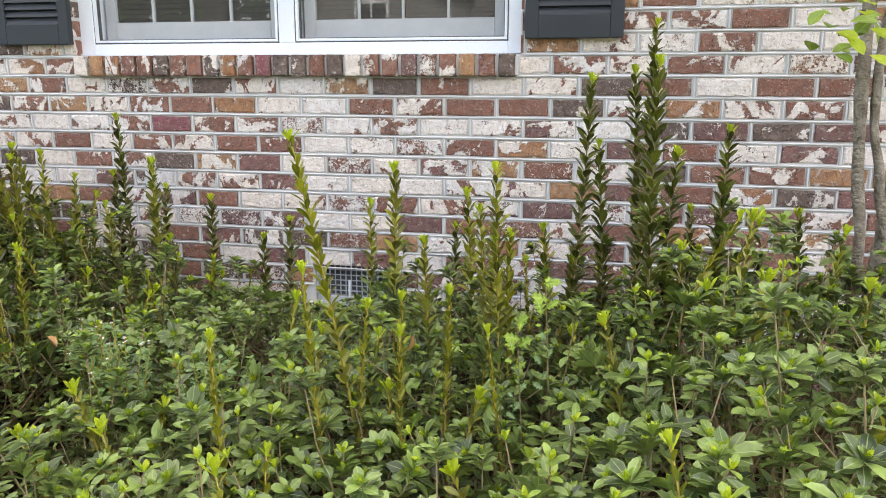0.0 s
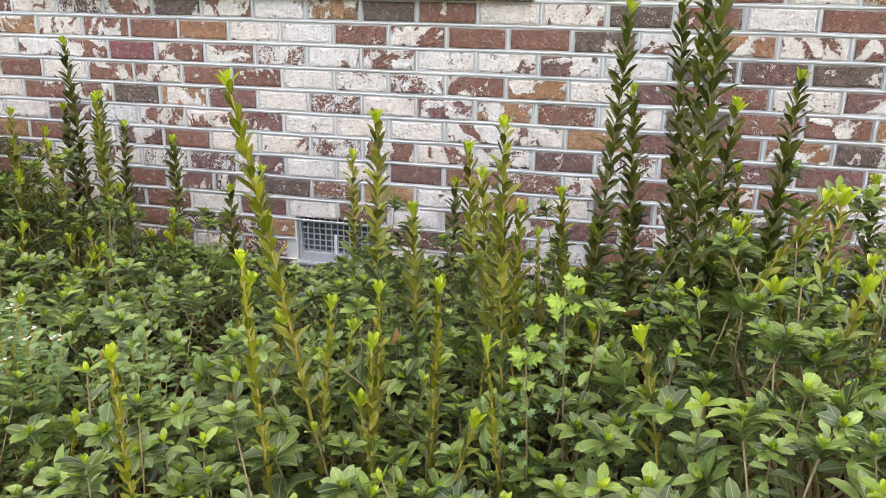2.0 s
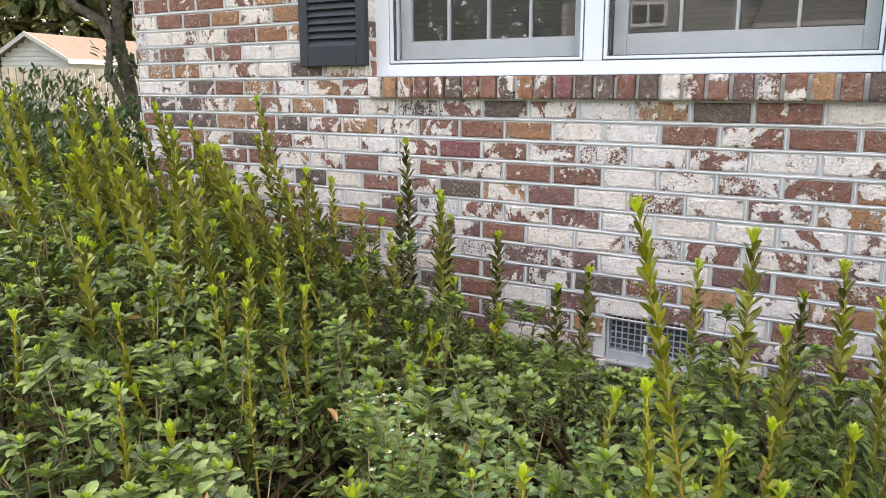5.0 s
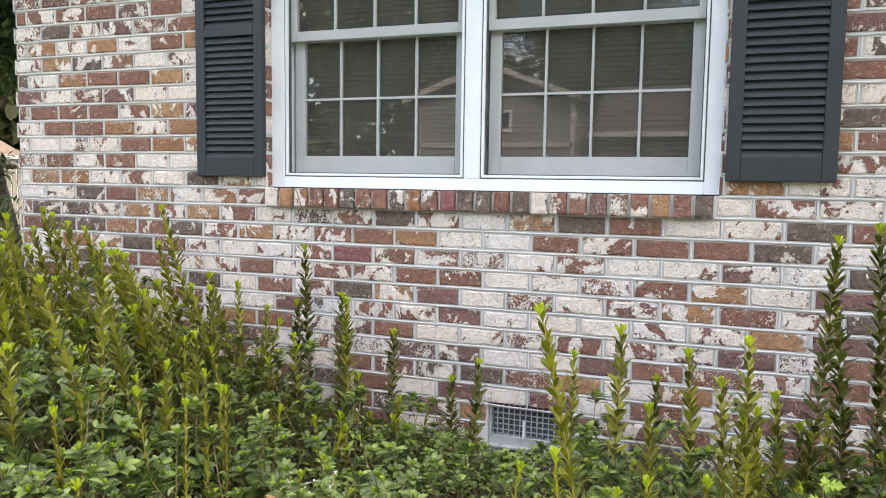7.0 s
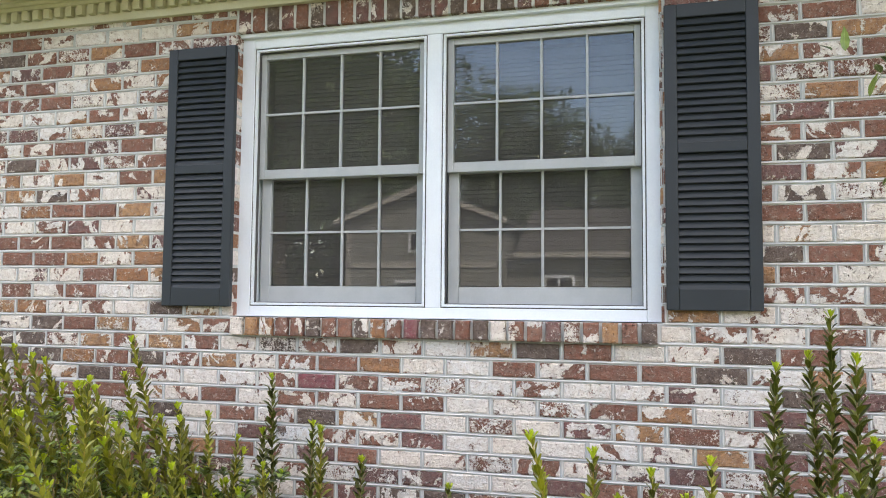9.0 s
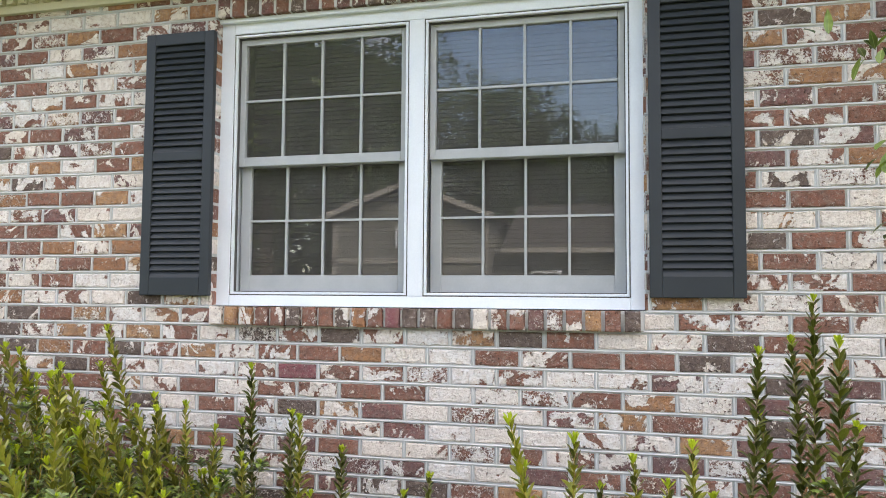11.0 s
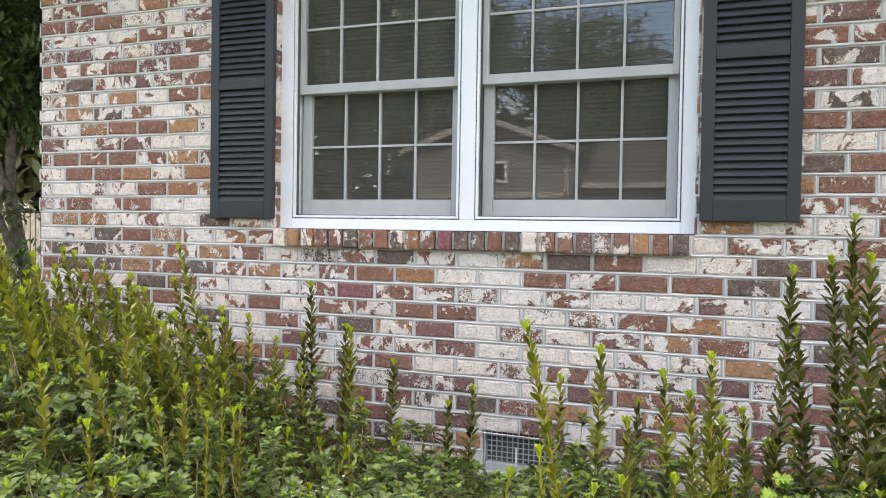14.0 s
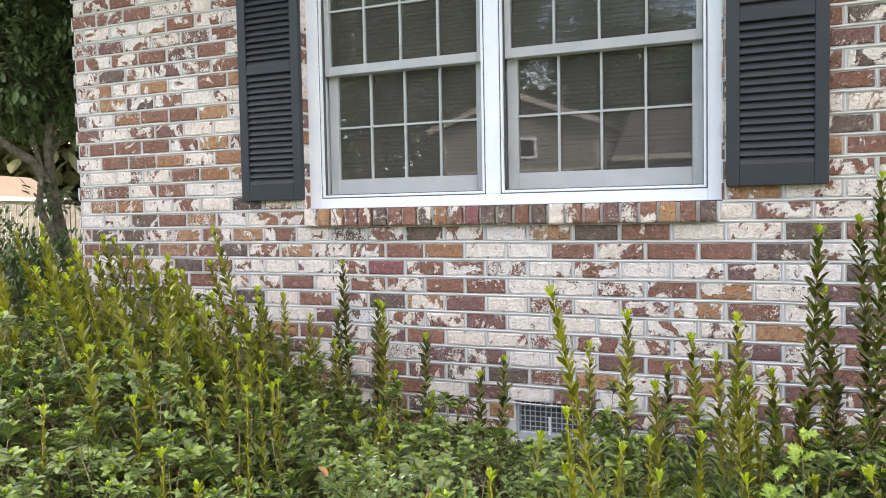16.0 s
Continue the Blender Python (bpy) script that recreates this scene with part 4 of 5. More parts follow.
# ---- trees ----
def tree(name, label, base, stems, crown, leaf_mat, leaf_len, count, seed, bark=None, lines=None):
    """Several stems with limbs and a crown of leafy clumps. stems: tops as offsets; crown: centres and radii of leaf masses."""
    r = random.Random(seed)
    t = thing(name, label, "tree", at=base)
    tr_ = Acc()
    for line in lines or ():
        tr_.tube([Vector(q[:3]) for q in line], [q[3] for q in line], 9, 0)
    for ox, oy, h, rr in () if lines else stems:
        n = 8
        pts = []
        for i in range(n):
            f = i / (n - 1)
            pts.append(Vector((ox * f ** 1.3 + 0.035 * h * math.sin(5 * f + ox * 9), oy * f ** 1.3 + 0.02 * h * math.cos(4 * f + oy * 7), -0.05 + (h + 0.05) * f)))
        tr_.tube(pts, [rr * (1.25 if i == 0 else 1.0 - 0.6 * i / n) for i in range(n)], 9, 0)
    cr = Acc()
    tot = sum(c[3] ** 2 for c in crown)
    for cx, cy, cz, cr_ in crown:
        top = min(stems, key=lambda s: (s[0] - cx) ** 2 + (s[1] - cy) ** 2)
        a = Vector((top[0] * 0.7, top[1] * 0.7, min(top[2] * 0.8, cz - 0.2 * cr_)))
        c = Vector((cx, cy, cz))
        tr_.tube([a, a.lerp(c, 0.5) + Vector((0, 0, -0.1 * cr_)), c], [top[3] * 0.5, top[3] * 0.35, top[3] * 0.15], 6, 0)
        for i in range(int(count * cr_ ** 2 / tot)):
            d = Vector((r.gauss(0, 1), r.gauss(0, 1), r.gauss(0, 1))).normalized()
            lump = 1 + 0.35 * noise.noise((d.x * 2 + cx, d.y * 2 + cy, d.z * 2 + cz))
            p = c + d * (cr_ * lump * r.uniform(0.45, 1.0) ** 0.6)
            for q in range(5):
                dd = (d + Vector((r.gauss(0, 0.7), r.gauss(0, 0.7), r.gauss(-0.2, 0.6))))
                ll = leaf_len * r.uniform(0.7, 1.2)
                leaf(cr, p + Vector((r.gauss(0, 1), r.gauss(0, 1), r.gauss(0, 1))) * leaf_len * 0.5, dd, Vector((0, 0, 1)), ll, ll * 0.45, 0, r.uniform(0, 0.3))
    part("trunk", tr_, bark or BARK, t, smooth=True)
    tagged(part("crown", cr, leaf_mat, t), kind="stuff")
    return t


slim = thing("tree", "slim many-stemmed tree with grey lichen bark by the wall", "tree", at=(1.97, -0.74, 0.0))
for rows in (((0.075, 0.0, -0.03, 0.030), (0.07, 0.0, 0.3, 0.022), (0.055, 0.0, 0.7, 0.019), (0.025, 0.01, 0.95, 0.019), (0.02, 0.0, 1.2, 0.021), (0.0, -0.03, 1.45, 0.020), (-0.06, 0.0, 2.0, 0.017), (-0.02, 0.05, 2.6, 0.010)),
             ((0.13, 0.04, -0.03, 0.036), (0.135, 0.045, 0.35, 0.034), (0.13, 0.05, 0.75, 0.034), (0.15, 0.05, 1.1, 0.030), (0.19, 0.05, 1.5, 0.027), (0.26, 0.08, 2.1, 0.022), (0.3, 0.1, 2.7, 0.012)),
             ((0.125, 0.04, 0.72, 0.016), (0.085, 0.02, 0.92, 0.016), (0.06, 0.01, 1.06, 0.015), (0.055, -0.01, 1.3, 0.014), (0.09, -0.04, 1.8, 0.011), (0.1, 0.0, 2.4, 0.006))):
    sa = Acc()
    pp, rr = [], []
    for (x0, y0, z0, r0), (x1, y1, z1, r1) in zip(rows, rows[1:]):
        for q_ in range(4):
            f_ = q_ / 4
            g_f = f_ * f_ * (3 - 2 * f_)
            pp.append(Vector((x0 + (x1 - x0) * g_f + 0.007 * math.sin(9 * (z0 + (z1 - z0) * f_)), y0 + (y1 - y0) * g_f, z0 + (z1 - z0) * f_)))
            rr.append(0.82 * (r0 + (r1 - r0) * f_) * (1 + 0.09 * math.sin(23 * (z0 + (z1 - z0) * f_))))
    sa.tube(pp, rr, 10, 0)
    part("trunk", sa, BARK_PALE, slim, smooth=True)
base = Acc()
base.tube([Vector((0.135 + 0.004 * math.sin(q), 0.04, 0.06 + 0.07 * q)) for q in range(7)], [0.034 + 0.002 * math.sin(2.1 * q) for q in range(7)], 10)
part("trunk_base", base, LICHEN, slim, "chalky white lichen on the lower trunk", smooth=True)
SLIM_LEAVES = ((-0.20, 0.25, 2.14, 0.13, 26), (-0.17, 0.28, 1.86, 0.10, 20), (-0.15, 0.28, 1.62, 0.10, 16), (0.0, 0.1, 2.55, 0.4, 160), (0.4, 0.1, 2.4, 0.35, 120))
lr = random.Random(77)
lv, br = Acc(), Acc()
for cx, cy, cz, cr_, n in SLIM_LEAVES:
    c = Vector((cx, cy, cz))
    a0 = Vector((0.0, 0.0, cz - 0.12))
    br.tube([a0, a0.lerp(c, 0.5) + Vector((0, 0, 0.06)), c], [0.006, 0.004, 0.002], 5)
    for q_ in range(n):
        p = c + Vector((lr.gauss(0, 0.5), lr.gauss(0, 0.5), lr.gauss(0, 0.5))) * cr_
        leaf(lv, p, Vector((lr.gauss(0, 1), lr.gauss(0, 1), lr.gauss(-0.6, 0.6))), Vector((0, 0, 1)), lr.uniform(0.05, 0.085), lr.uniform(0.025, 0.035), 0, 0.2)
part("branch", br, BARK, slim)
fresh = Acc()
for q_ in range(34):
    p = Vector((-0.03, -0.2, 1.33)) + Vector((lr.gauss(0, 0.9), lr.gauss(0, 0.4), lr.gauss(0, 0.5))) * 0.11
    leaf(fresh, p, Vector((lr.gauss(0, 1), lr.gauss(-0.3, 0.8), lr.gauss(-0.4, 0.5))), Vector((0, -0.6, 0.8)), lr.uniform(0.045, 0.07), lr.uniform(0.030, 0.042), 1 if q_ % 4 == 0 else 0, 0.2)
tagged(part("fresh_foliage", fresh, [LEAF_FRESH, LEAF_TIP], slim, "bright new leaves on a side shoot"), kind="stuff")
tagged(part("leaves", lv, LEAF, slim), kind="stuff")
corner_trunk = (((0.05, 0.38, -0.05, 0.07), (0.0, 0.30, 0.5, 0.052), (0.0, 0.20, 0.95, 0.046), (0.0, 0.115, 1.26, 0.044), (0.0, 0.075, 1.475, 0.042), (-0.02, -0.04, 1.655, 0.034), (-0.05, -0.18, 1.735, 0.028), (-0.2, -0.45, 2.0, 0.02)),
                ((0.0, 0.075, 1.46, 0.034), (0.0, 0.065, 1.78, 0.032), (0.02, 0.12, 2.2, 0.025), (0.1, 0.25, 2.7, 0.015)),
                ((0.0, 0.17, 1.0, 0.028), (0.0, 0.08, 1.125, 0.027), (0.02, -0.045, 1.345, 0.027), (0.02, -0.03, 1.43, 0.02), (0.0, 0.0, 1.62, 0.017), (-0.2, 0.05, 2.1, 0.012)),
                ((0.0, 0.067, 1.68, 0.016), (0.0, 0.2, 1.86, 0.014), (0.05, 0.34, 1.93, 0.012), (0.1, 0.6, 2.3, 0.008)))
tree("tree", "dark glossy evergreen tree at the corner of the house", (-3.45, 0.5, 0.0),
     ((-0.2, -0.4, 2.3, 0.04), (0.1, 0.25, 2.7, 0.04), (-0.2, 0.05, 2.4, 0.03)),
     ((-0.2, -0.1, 2.42, 0.6), (-0.6, 0.0, 2.32, 0.45), (0.1, 0.3, 2.7, 0.6), (-0.9, 0.2, 2.7, 0.7), (-0.4, 0.1, 3.2, 0.8), (-1.4, 0.1, 2.6, 0.5), (0.35, 0.7, 2.35, 0.5), (-0.9, -0.5, 2.45, 0.5), (0.1, 0.25, 2.1, 0.28), (0.02, 0.06, 1.40, 0.10)), LEAF_DARK, 0.07, 6200, 8, BARK, corner_trunk)


def dark_shrub(base, rad, h, seed):
    r = random.Random(seed)
    t = thing("evergreen_shrub", "dense dark green shrub beyond the house corner", "shrub", "dark shrubs", at=base)
    a = Acc()
    for i in range(1500):
        d = Vector((r.gauss(0, 1), r.gauss(0, 1), abs(r.gauss(0, 1)))).normalized()
        lump = 1 + 0.3 * noise.noise((d.x * 2.5 + seed, d.y * 2.5, d.z * 2.5))
        f = lump * r.uniform(0.7, 1.0)
        p = Vector((d.x * rad * f, d.y * rad * f, 0.05 + d.z * (h - 0.05) * f))
        for q in range(5):
            dd = d + Vector((r.gauss(0, 0.6), r.gauss(0, 0.6), r.gauss(0.2, 0.5)))
            ll = r.uniform(0.04, 0.065)
            leaf(a, p + Vector((r.gauss(0, 0.02), r.gauss(0, 0.02), r.gauss(0, 0.02))), dd, Vector((0, 0, 1)), ll, ll * 0.42, 0, r.uniform(0, 0.3))
    st = Acc()
    for i in range(7):
        an = 0.9 * i
        st.tube([Vector((0.05 * math.cos(an), 0.05 * math.sin(an), -0.03)), Vector((0.3 * rad * math.cos(an), 0.3 * rad * math.sin(an), h * 0.45)), Vector((0.6 * rad * math.cos(an), 0.6 * rad * math.sin(an), h * 0.8))], [0.012, 0.009, 0.004], 5)
    part("stem", st, STEM, t)
    tagged(part("foliage", a, LEAF_DARK, t), kind="stuff")


for i, (bx, by, br, bh) in enumerate(((-3.45, -0.45, 0.6, 0.98), (-4.1, -1.0, 0.75, 1.2), (-4.4, 0.45, 0.8, 1.42), (-5.3, -0.4, 0.9, 1.3), (-3.25, 0.2, 0.55, 1.12), (-4.0, -2.2, 0.7, 1.1))):
    dark_shrub((bx, by, 0), br, bh, 20 + i)

# ---- fence, shed and distance beyond the corner ----
fence = thing("fence", "weathered board fence in bright sun", "fence", at=(-14.5, 0, 0))
board = boxes((0, 0.02, 0, 0.118, 0.0, 1.62)).mesh("board", [FENCE])
for i in range(118):
    part("board", board, None, fence, at=pose(0.004 * math.sin(i * 2.1), -0.5 + 0.145 * i, 0.012 * math.sin(i * 1.3) - 0.03))
for z in (0.3, 1.1):
    part("rail", boxes((-0.04, -0.005, -0.5, 16.6, z, z + 0.08)), FENCE, fence)

shed = thing("shed", "small pale shed with a tan shingle gable roof beyond the fence", "shed")
M = pose(-21.4, 10.7, 0, 0, 0, 109.4)
sw = Acc()
sw.add([M @ Vector((x, y, z)) for x in (0, 6) for y, z in ((-1.12, -0.03), (1.12, -0.03), (1.12, 1.99), (0, 2.63), (-1.12, 1.99))], [(0, 1, 2, 3, 4), (9, 8, 7, 6, 5), (0, 4, 9, 5), (1, 6, 7, 2), (0, 5, 6, 1), (2, 7, 8, 3), (3, 8, 9, 4)])
part("wall", sw, SHED_SIDING, shed)
lap = Acc()
for i in range(17):
    z = 0.4 + 0.13 * i
    half = min(1.12, 1.12 * (2.63 - z) / 0.64) if z > 1.99 else 1.12
    lap.add([M @ Vector(v) for v in ((-0.03, -half, z), (-0.03, half, z), (-0.001, half, z + 0.12), (-0.001, -half, z + 0.12), (-0.001, -half, z), (-0.001, half, z))], [(0, 1, 2, 3), (0, 4, 5, 1)])
part("gable_siding", lap, SHED_SIDING, shed)
SLAB = [(0, 1, 2, 3), (7, 6, 5, 4), (0, 4, 5, 1), (1, 5, 6, 2), (2, 6, 7, 3), (3, 7, 4, 0)]
for s in (-1, 1):
    sr = Acc()
    sr.add([M @ Vector(v) for x in (-0.25, 6.2) for v in ((x, 0, 2.76), (x, s * 1.36, 1.99), (x, s * 1.36, 1.93), (x, 0, 2.69))], SLAB)
    part("roof", sr, ROOF, shed)
    rk = Acc()
    rk.add([M @ Vector(v) for x in (-0.29, -0.255) for v in ((x, 0, 2.78), (x, s * 1.38, 2.0), (x, s * 1.38, 1.88), (x, 0, 2.65))], SLAB)
    rk.add([M @ Vector((x, s * y, z)) for x in (-0.25, 6.2) for y, z in ((1.365, 1.995), (1.39, 1.98), (1.39, 1.86), (1.365, 1.86))], SLAB)
    part("trim", rk, SHED_TRIM, shed, "pale painted rake and eave boards")


# dense wood that closes the view beyond the shed
wr = random.Random(4)
wood = Acc()
for i in range(13000):
    an = radians(wr.uniform(28, 100))
    d = wr.uniform(35, 46)
    zz = wr.uniform(0, 1) ** 1.1 * (11 + 3 * noise.noise((an * 9, 0, 5)))
    p = Vector((1 - d * math.sin(an), -3 + d * math.cos(an), zz))
    for q_ in range(2):
        leaf(wood, p + Vector((wr.gauss(0, 0.4), wr.gauss(0, 0.4), wr.gauss(0, 0.4))), Vector((wr.gauss(0, 1), wr.gauss(0, 1), wr.gauss(-0.2, 0.7))), Vector((0, 0, 1)), wr.uniform(0.6, 1.1), wr.uniform(0.4, 0.7), 0, 0.2)
tagged(part("wood", wood, LEAF_FAR), "dense leafy wood in the distance beyond the shed", "woodland", kind="stuff")


def big_tree(base, h, rad, seed, mat):
    r = random.Random(seed)
    cs = [(r.uniform(-0.5, 0.5) * rad, r.uniform(-0.5, 0.5) * rad, h * r.uniform(0.25 if mat is LEAF_FAR else 0.5, 0.88), rad * r.uniform(0.4, 0.62)) for _ in range(11)]
    return tree("tree", "tall leafy tree in the distance", base, ((0.3, 0.2, h * 0.75, h * 0.022),), cs, mat, 0.30 * h / 12, 2200, seed)


for i, (bx, by, h, rad) in enumerate(((-33, 15, 11, 6), (-29, 24, 12, 6), (-14, 24, 9, 4), (-30, 6, 8, 4))):
    big_tree((bx, by, -0.03), h, rad, 60 + i, LEAF_FAR)
for i, (bx, by, h, rad) in enumerate(((-12.5, -38, 15, 5), (-8, -42, 14, 5), (-4, -40, 12.8, 4.5), (0.5, -42, 13, 4.5), (5.5, -40, 13.5, 5), (-9.6, -23.5, 11.5, 3.6), (-13.6, -25, 14, 4.4), (-17, -30, 13, 5), (13, -36, 12, 5))):
    big_tree((bx, by, -0.03), h, rad, 80 + i, LEAF_DARK)

# belt of foliage added to keep the bright horizon out of the pane reflections
belt = Acc()
for i in range(17000):
    px, zz = wr.uniform(-62, 40), wr.uniform(0, 1) ** 1.2 * (9.5 + 2.5 * noise.noise((wr.random(), i * 0.01, 3)))
    leaf(belt, Vector((px, -47 + wr.uniform(-2, 2), zz)), Vector((wr.gauss(0, 1), wr.gauss(0, 1), wr.gauss(-0.2, 0.7))), Vector((0, 0, 1)), wr.uniform(0.9, 1.6), wr.uniform(0.6, 1.0), 0, 0.2)
tagged(part("tree_belt", belt, LEAF_DARK), "added dark belt of trees that blocks the bright horizon in the pane reflections", "woodland", kind="stuff")

# ---- the house over the road, seen in the panes ----
opp = thing("house", "grey lap-sided house with a white trimmed gable across the road", "house", at=(0, 0, 0))
oy = -19.8
ow = Acc()
z = 0.0
while z < 3.9:
    ow.box(-8.6, -3.6, oy - 7, oy - 0.01 + 0.006, z, z + 0.13)
    z += 0.1305
ow.add([Vector(v) for y in (oy, oy - 7) for v in ((-8.6, y, 3.9), (-3.6, y, 3.9), (-6.2, y, 4.75))], [(0, 1, 2), (5, 4, 3), (0, 3, 4, 1), (1, 4, 5, 2), (2, 5, 3, 0)])
ow.box(-3.6, 9.0, oy - 7, oy - 1.5, -0.03, 2.9)
part("wall", ow, SIDING, opp)
orf = Acc()
for xa, za in ((-9.0, 3.78), (-3.3, 3.78)):
    vs = [Vector((x, y, z)) for y in (oy + 0.35, oy - 7.2) for x, z in ((-6.2, 4.98), (xa, za + 0.12), (xa, za), (-6.2, 4.84))]
    orf.add(vs, [(0, 1, 2, 3), (7, 6, 5, 4), (0, 4, 5, 1), (1, 5, 6, 2), (2, 6, 7, 3), (3, 7, 4, 0)])
vs = [Vector((x, y, z)) for x in (-3.3, 9.3) for y, z in ((oy - 1.0, 2.9), (oy - 1.0, 2.8), (oy - 5, 4.6), (oy - 5, 4.75))]
orf.add(vs, [(0, 1, 2, 3), (7, 6, 5, 4), (0, 4, 5, 1), (1, 5, 6, 2), (2, 6, 7, 3), (3, 7, 4, 0)])
part("roof", orf, DARKROOF, opp)
ot = Acc()
for xa in (-9.0, -3.3):
    vs = [Vector((x, y, z)) for y in (oy + 0.36, oy + 0.40) for x, z in ((-6.2, 5.0), (xa, 3.92), (xa, 3.74), (-6.2, 4.80))]
    ot.add(vs, [(0, 1, 2, 3), (7, 6, 5, 4), (0, 4, 5, 1), (1, 5, 6, 2), (2, 6, 7, 3), (3, 7, 4, 0)])
ot.box(-8.65, -3.55, oy + 0.001, oy + 0.05, 2.38, 2.55)
ot.box(-8.68, -8.52, oy + 0.001, oy + 0.05, 0, 3.8)
ot.box(-3.66, -3.52, oy + 0.001, oy + 0.05, 0, 3.8)
ot.box(-3.3, 9.2, oy - 1.0, oy - 0.95, 2.74, 2.9)
part("trim", ot, SHED_TRIM, opp, "white painted trim boards")
for a, b, c, d in ((-6.55, -5.45, 2.85, 3.55), (-7.0, -5.4, 0.7, 2.0), (-2.4, -1.4, 0.9, 2.2), (1.0, 2.2, 0.9, 2.2), (5.0, 6.2, 0.9, 2.2)):
    yy = oy if b < -3.6 else oy - 1.5
    wnd = part("window", boxes((a, b, yy + 0.02, yy + 0.06, c, d)), WHITE, opp)
    m2 = (a + b) / 2
    part("pane", boxes((a + 0.09, m2 - 0.04, yy + 0.061, yy + 0.066, c + 0.09, d - 0.09)), DARK, wnd)
    part("pane", boxes((m2 + 0.04, b - 0.09, yy + 0.061, yy + 0.066, c + 0.09, d - 0.09)), DARK, wnd)
road = tagged(part("road", boxes((-200, 200, -14, -9, -0.029, -0.02)), plain("asphalt", (0.045, 0.045, 0.047), (0.07, 0.07, 0.07), 2, 0.9)), "grey asphalt road between the houses", "road", kind="structure")


# ---- brickwork: pieces last ----
def brick_shape(seed, L, H, depth=0.06, n_long=7, n_short=3, inset=0.0040):
    """One brick: a front face with chipped, rounded edges. Centre of the face at the origin, face towards -y."""
    r = random.Random(seed)
    ring = []
    for i in range(n_long):
        ring.append((-L / 2 + L * i / n_long, -H / 2))
    for i in range(n_short):
        ring.append((L / 2, -H / 2 + H * i / n_short))
    for i in range(n_long):
        ring.append((L / 2 - L * i / n_long, H / 2))
    for i in range(n_short):
        ring.append((-L / 2, H / 2 - H * i / n_short))
    k = len(ring)
    vs = []
    for x, z in ring:
        f = inset * r.choice((0.5, 0.7, 1.0, 1.2, 1.6, 2.6)) + (0.0035 if abs(x) > L * 0.49 and abs(z) > H * 0.49 else 0.0)
        vs.append((x - math.copysign(f, x) if abs(x) > L * 0.49 else x + r.uniform(-0.004, 0.004), r.uniform(-0.0012, 0.0012), z - math.copysign(f, z) if abs(z) > H * 0.49 else z))
    for x, z in ring:
        vs.append((x - math.copysign(r.uniform(0, 0.0016), x), 0.0045, z - math.copysign(r.uniform(0, 0.0016), z)))
    for x, z in ring:
        vs.append((x, depth, z))
    fs = [tuple(range(k))]
    for a in (0, k):
        fs += [(a + i, a + k + i, a + k + (i + 1) % k, a + (i + 1) % k) for i in range(k)]
    return vs, fs


BL, BH = MODULE - 0.0150, COURSE - 0.0142
SHAPES = [brick_shape(300 + i, BL, BH) for i in range(11)]
EDGE_SHAPES = [brick_shape(350 + i, 0.064, 0.086, 0.11, 3, 4, 0.006) for i in range(5)]
brick_meshes = {}


def brick_mesh(shapes, tag, s, kind):
    key = (tag, s, kind)
    if key not in brick_meshes:
        me = bpy.data.meshes.new("brick")
        me.from_pydata(shapes[s][0], [], shapes[s][1])
        me.materials.append(BRICK_KINDS[kind])
        me.update()
        brick_meshes[key] = me
    return brick_meshes[key]


def joint_x(n, k):
    """The place of a vertical joint: half bond, with the slow drift that the mason let in."""
    u = (n + 0.5 * (k % 2) + 0.26) * MODULE
    return u + 0.045 * max(0.0, u - 0.6) + 0.017 * max(0.0, -1.0 - u)


MIX = "bbbbbbbhhhhqqpppooottgsswwmmm"
rest_v, rest_f, rest_m = [], [], []
beads = Acc()
brng = random.Random(11)


def near_piece(x, z):
    return -2.4 < x < 2.3 and 0.42 < z < 1.28


def lay(x0, x1, z, k, kind):
    """One stretcher, or a piece of one, between two joints."""
    if x1 - x0 < 0.03:
        return
    cx, sx = (x0 + x1) / 2, (x1 - x0 - 0.0150) / BL
    s = brng.randrange(len(SHAPES))
    m = Matrix.LocRotScale((cx + brng.uniform(-0.001, 0.001), brng.uniform(-0.003, 0.002), z + brng.uniform(-0.0012, 0.0012)), Euler((radians(brng.uniform(-0.8, 0.8)), radians(brng.uniform(-0.6, 0.6)), radians(brng.uniform(-0.4, 0.4)))), (sx * brng.uniform(0.972, 1.0), 1, brng.uniform(0.935, 1.0)))
    if near_piece(cx, z):
        part("brick", brick_mesh(SHAPES, "s", s, kind), None, wall, at=m)
    else:
        o = len(rest_v)
        rest_v.extend(tuple(m @ Vector(v)) for v in SHAPES[s][0])
        rest_f.extend(tuple(i + o for i in f) for f in SHAPES[s][1])
        rest_m.extend([KIND_ORDER.index(kind)] * len(SHAPES[s][1]))


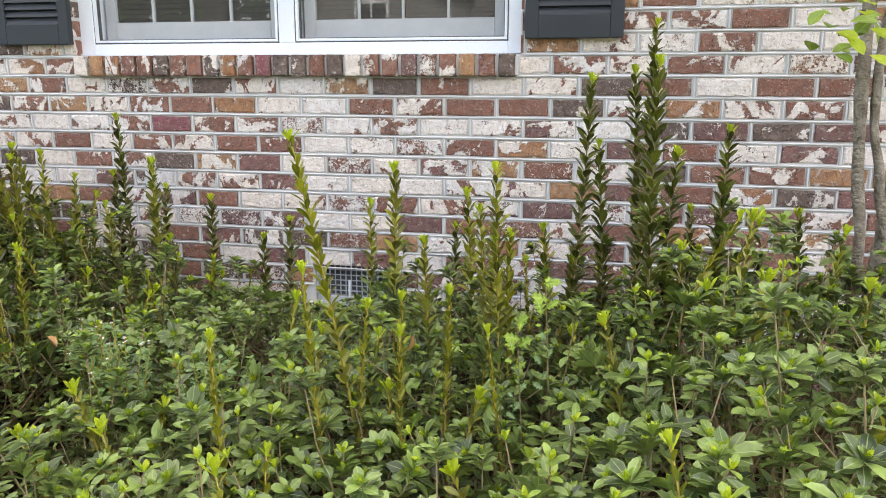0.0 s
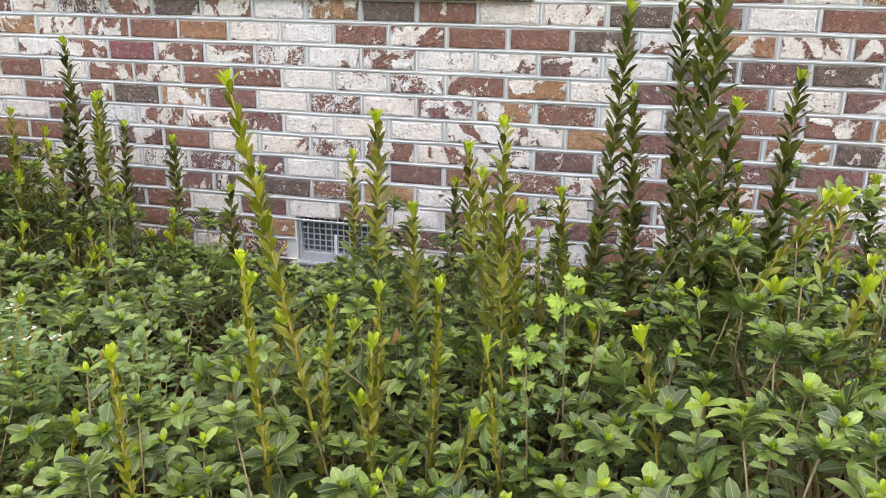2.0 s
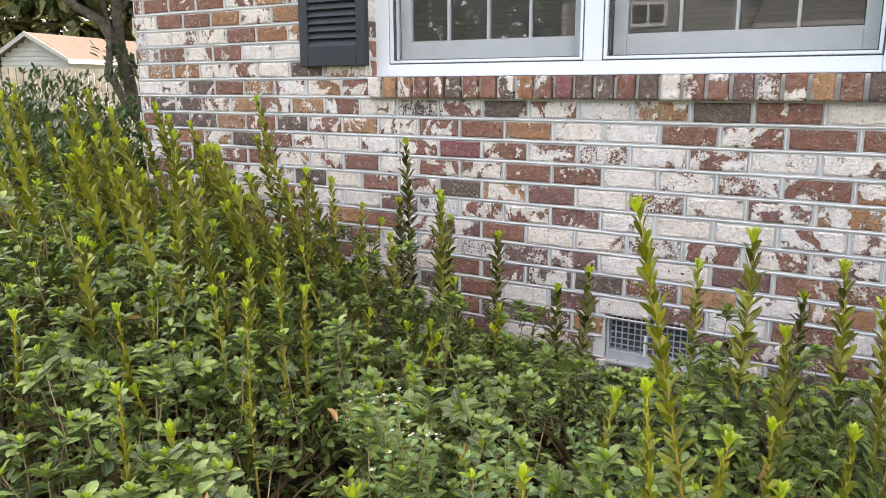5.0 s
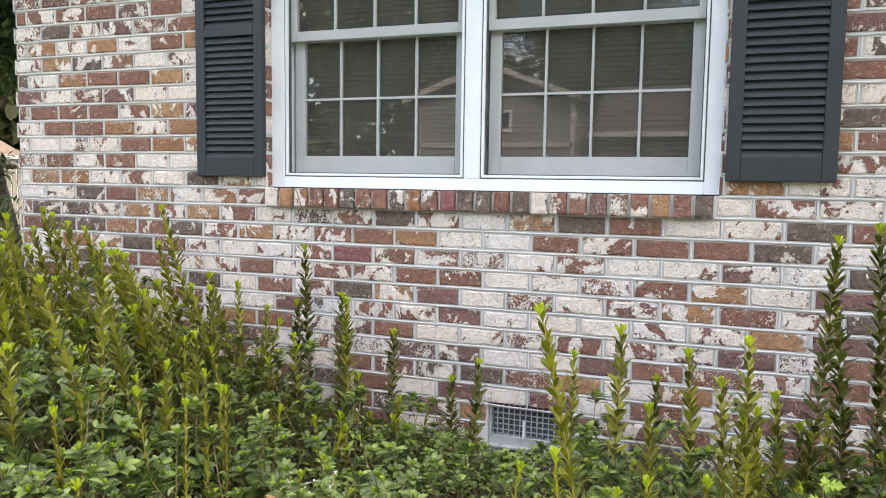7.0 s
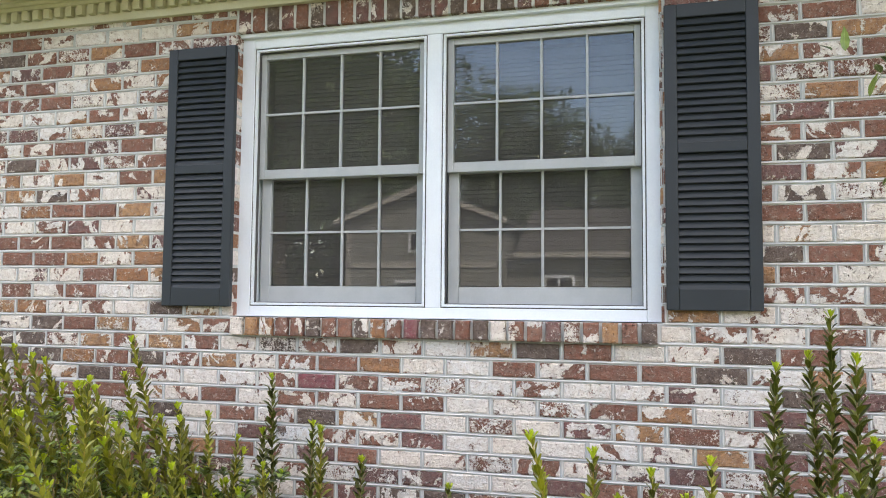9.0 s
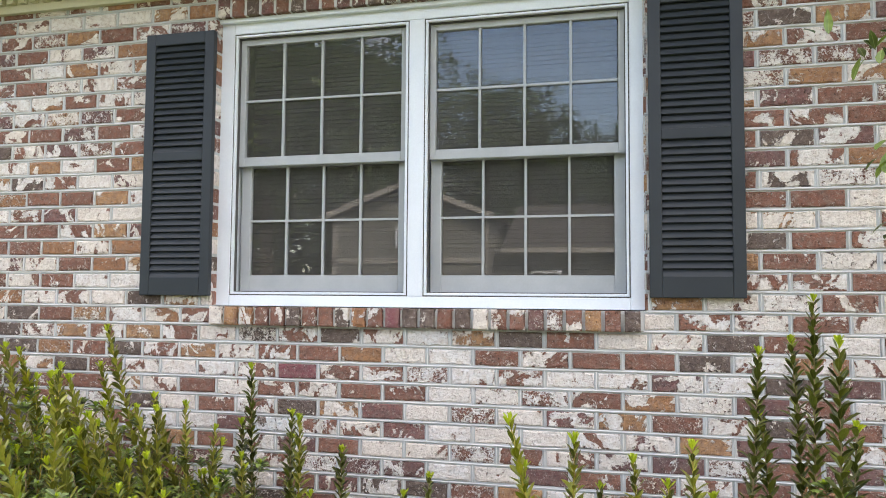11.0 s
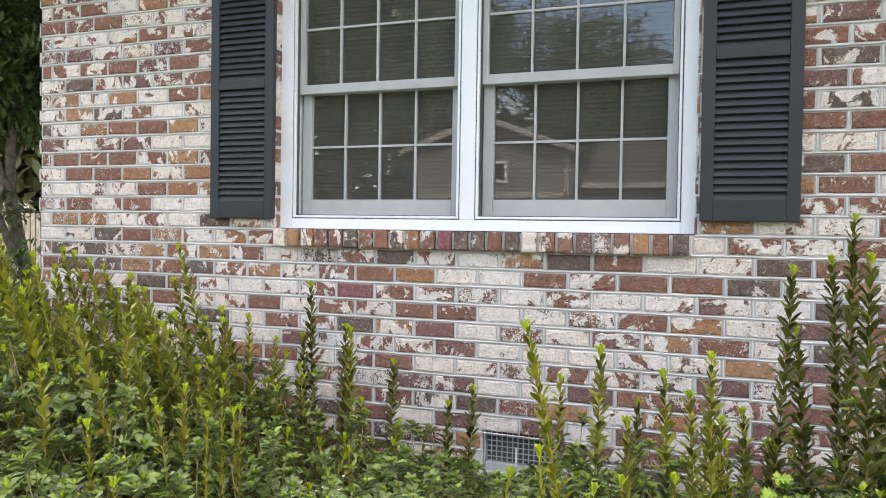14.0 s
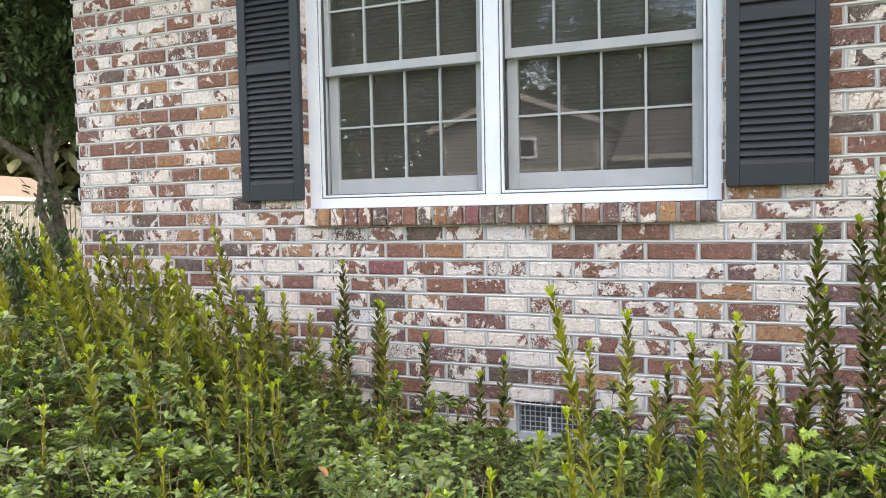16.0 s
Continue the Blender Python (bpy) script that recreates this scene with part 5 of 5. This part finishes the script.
COURSES = {
    -10: "bwhgwmbwhgbwpwpwbwphbgbb",
    -9: "wghmwgbwwbpsghowotpbgbhb",
    -8: "hwgmbhgpwhmqqwmpbbhbobtb",
    -7: "ghmbwhobwqbmmmhhqpmbpphb",
    -6: "bhgwhbwwpkhhqwmwmqopbtgp",
    -5: "bghmmgwbmgtpwhmqtbmgbboo",
    -4: "mhgbbthbmbhbhwmmhompbmqw",
    -3: "wotgbmwmhrbhmwhwhqwgpgpb",
    -2: "hggtbghthhbomwbhbbgwtmhw",
    -1: "gghthohmsmghwtgbwhgbwbb",
    0: "wsgbtwtb.........whhhmtq",
    1: "oomhmgt..........thmbwhb",
    2: "mbhbww.............hh",
    3: "wphbot.............bs",
    4: "mbboho.............sbm",
    5: "bbbhtq.............tw",
    6: "qmbqmw.............bbm",
    7: "mtbbow.............sm",
    8: "mtsmwq.............pmo",
    9: "tmowbo.............gq",
    10: "hgmqbb.............bhb",
    11: "mbbqbh.............pb",
    12: "qpwtqb.............hot",
    13: "hwtbmq.............hh",
    14: "bhbbmh.............oh",
    15: "hbwoh..............gt",
}
for k in range(-15, 20):
    z = Z0 + (k + 0.5) * COURSE
    corner = X_LEFT + (0.009 if k % 2 else -0.008)
    spans = [(corner, X_RIGHT)]
    if 0 <= k:
        a, b = (WX0, WX1) if k else (SILL_X0, SILL_X1)
        spans = [(corner, a), (b, X_RIGHT)]
    for vx, vz in VENTS:
        if vz - 0.02 < z < vz + VENT_H:
            spans = [q for a, b in spans for q in (((a, vx), (vx + VENT_W, b)) if a < vx < b else ((a, b),))]
    row = COURSES.get(k, "")
    for a, b in spans:
        n = math.floor(a / MODULE) - 3
        while joint_x(n + 1, k) < b:
            n += 1
            x0, x1 = max(joint_x(n, k), a), min(joint_x(n + 1, k), b)
            if x1 - x0 < 0.04:
                continue
            i = n + 13
            kind = row[i] if 0 <= i < len(row) and row[i] != "." else brng.choice(MIX)
            if k >= 0 and kind in "bpg" and brng.random() < 0.2:
                kind = {"b": "h", "p": "q", "g": "s"}[kind]
            lay(x0, x1, z, k, kind)
            zt_ = z - COURSE / 2
            dx = brng.uniform(-0.001, 0.001)
            beads.tube([(x0 + dx, 0.0035, z - BH / 2 - 0.002), (x0 - dx, 0.0028, z), (x0 + dx, 0.0035, z + BH / 2 + 0.002)], [0.0032, 0.0036, 0.0032], 6)
        steps_ = max(2, int((b - a) / 0.07))
        beads.tube([(a + (b - a) * q / steps_, 0.0022 + brng.uniform(-0.0012, 0.0012), zt_ + brng.uniform(-0.0013, 0.0013)) for q in range(steps_ + 1)], [brng.uniform(0.0030, 0.0044) for q in range(steps_ + 1)], 6)

for i in range(25):
    w = (SILL_X1 - SILL_X0) / 25
    x = SILL_X0 + (i + 0.5) * w
    kind = "sotbbgbbsthrggbgsbhphbobg"[i]
    part("brick", brick_mesh(EDGE_SHAPES, "e", i % 5, kind), None, wall, at=Matrix.LocRotScale((x, -0.036 + brng.uniform(-0.003, 0.002), 1.243), Euler((radians(-3), radians(brng.uniform(-1, 1)), 0)), None))
beads.box(SILL_X0, SILL_X1, -0.012, 0.08, 1.204, 1.276)
for i in range(26):
    w = (WX1 - WX0) / 26
    x = WX0 + (i + 0.5) * w
    m = Matrix.LocRotScale((x, brng.uniform(-0.002, 0.002), 2.74), None, (1, 1, 1.75))
    o = len(rest_v)
    kind = brng.choice("bbbggpo")
    rest_v.extend(tuple(m @ Vector(v)) for v in EDGE_SHAPES[i % 5][0])
    rest_f.extend(tuple(q + o for q in f) for f in EDGE_SHAPES[i % 5][1])
    rest_m.extend([KIND_ORDER.index(kind)] * len(EDGE_SHAPES[i % 5][1]))

# brick returns of the window opening and of the house corner
for k in range(-12, 20):
    z = Z0 + (k + 0.5) * COURSE
    for x0, sgn in ((WX0, 1), (WX1, -1), (X_LEFT, -1)):
        if x0 != X_LEFT and not 0 <= k < 18:
            continue
        o = len(rest_v)
        s = brng.randrange(5)
        L = 0.085 if x0 != X_LEFT else 0.095
        edge_x = x0 if x0 != X_LEFT else X_LEFT + (0.009 if k % 2 else -0.008)
        m = Matrix.LocRotScale((edge_x + 0.004 * sgn, 0.043 if x0 != X_LEFT else 0.05, z), Euler((0, 0, radians(90 * sgn))), (L / 0.067 * 0.95, 0.1, BH / 0.086))
        kind = brng.choice(MIX)
        rest_v.extend(tuple(m @ Vector(v)) for v in EDGE_SHAPES[s][0])
        rest_f.extend(tuple(q + o for q in f) for f in EDGE_SHAPES[s][1])
        rest_m.extend([KIND_ORDER.index(kind)] * len(EDGE_SHAPES[s][1]))

rest = bpy.data.meshes.new("brickwork")
rest.from_pydata(rest_v, [], rest_f)
for k_ in KIND_ORDER:
    rest.materials.append(BRICK_KINDS[k_])
rest.polygons.foreach_set("material_index", rest_m)
rest.update()
tagged(part("brickwork", rest, None, wall), kind="stuff")
tagged(part("mortar_bead", beads, BEAD, wall), kind="stuff")
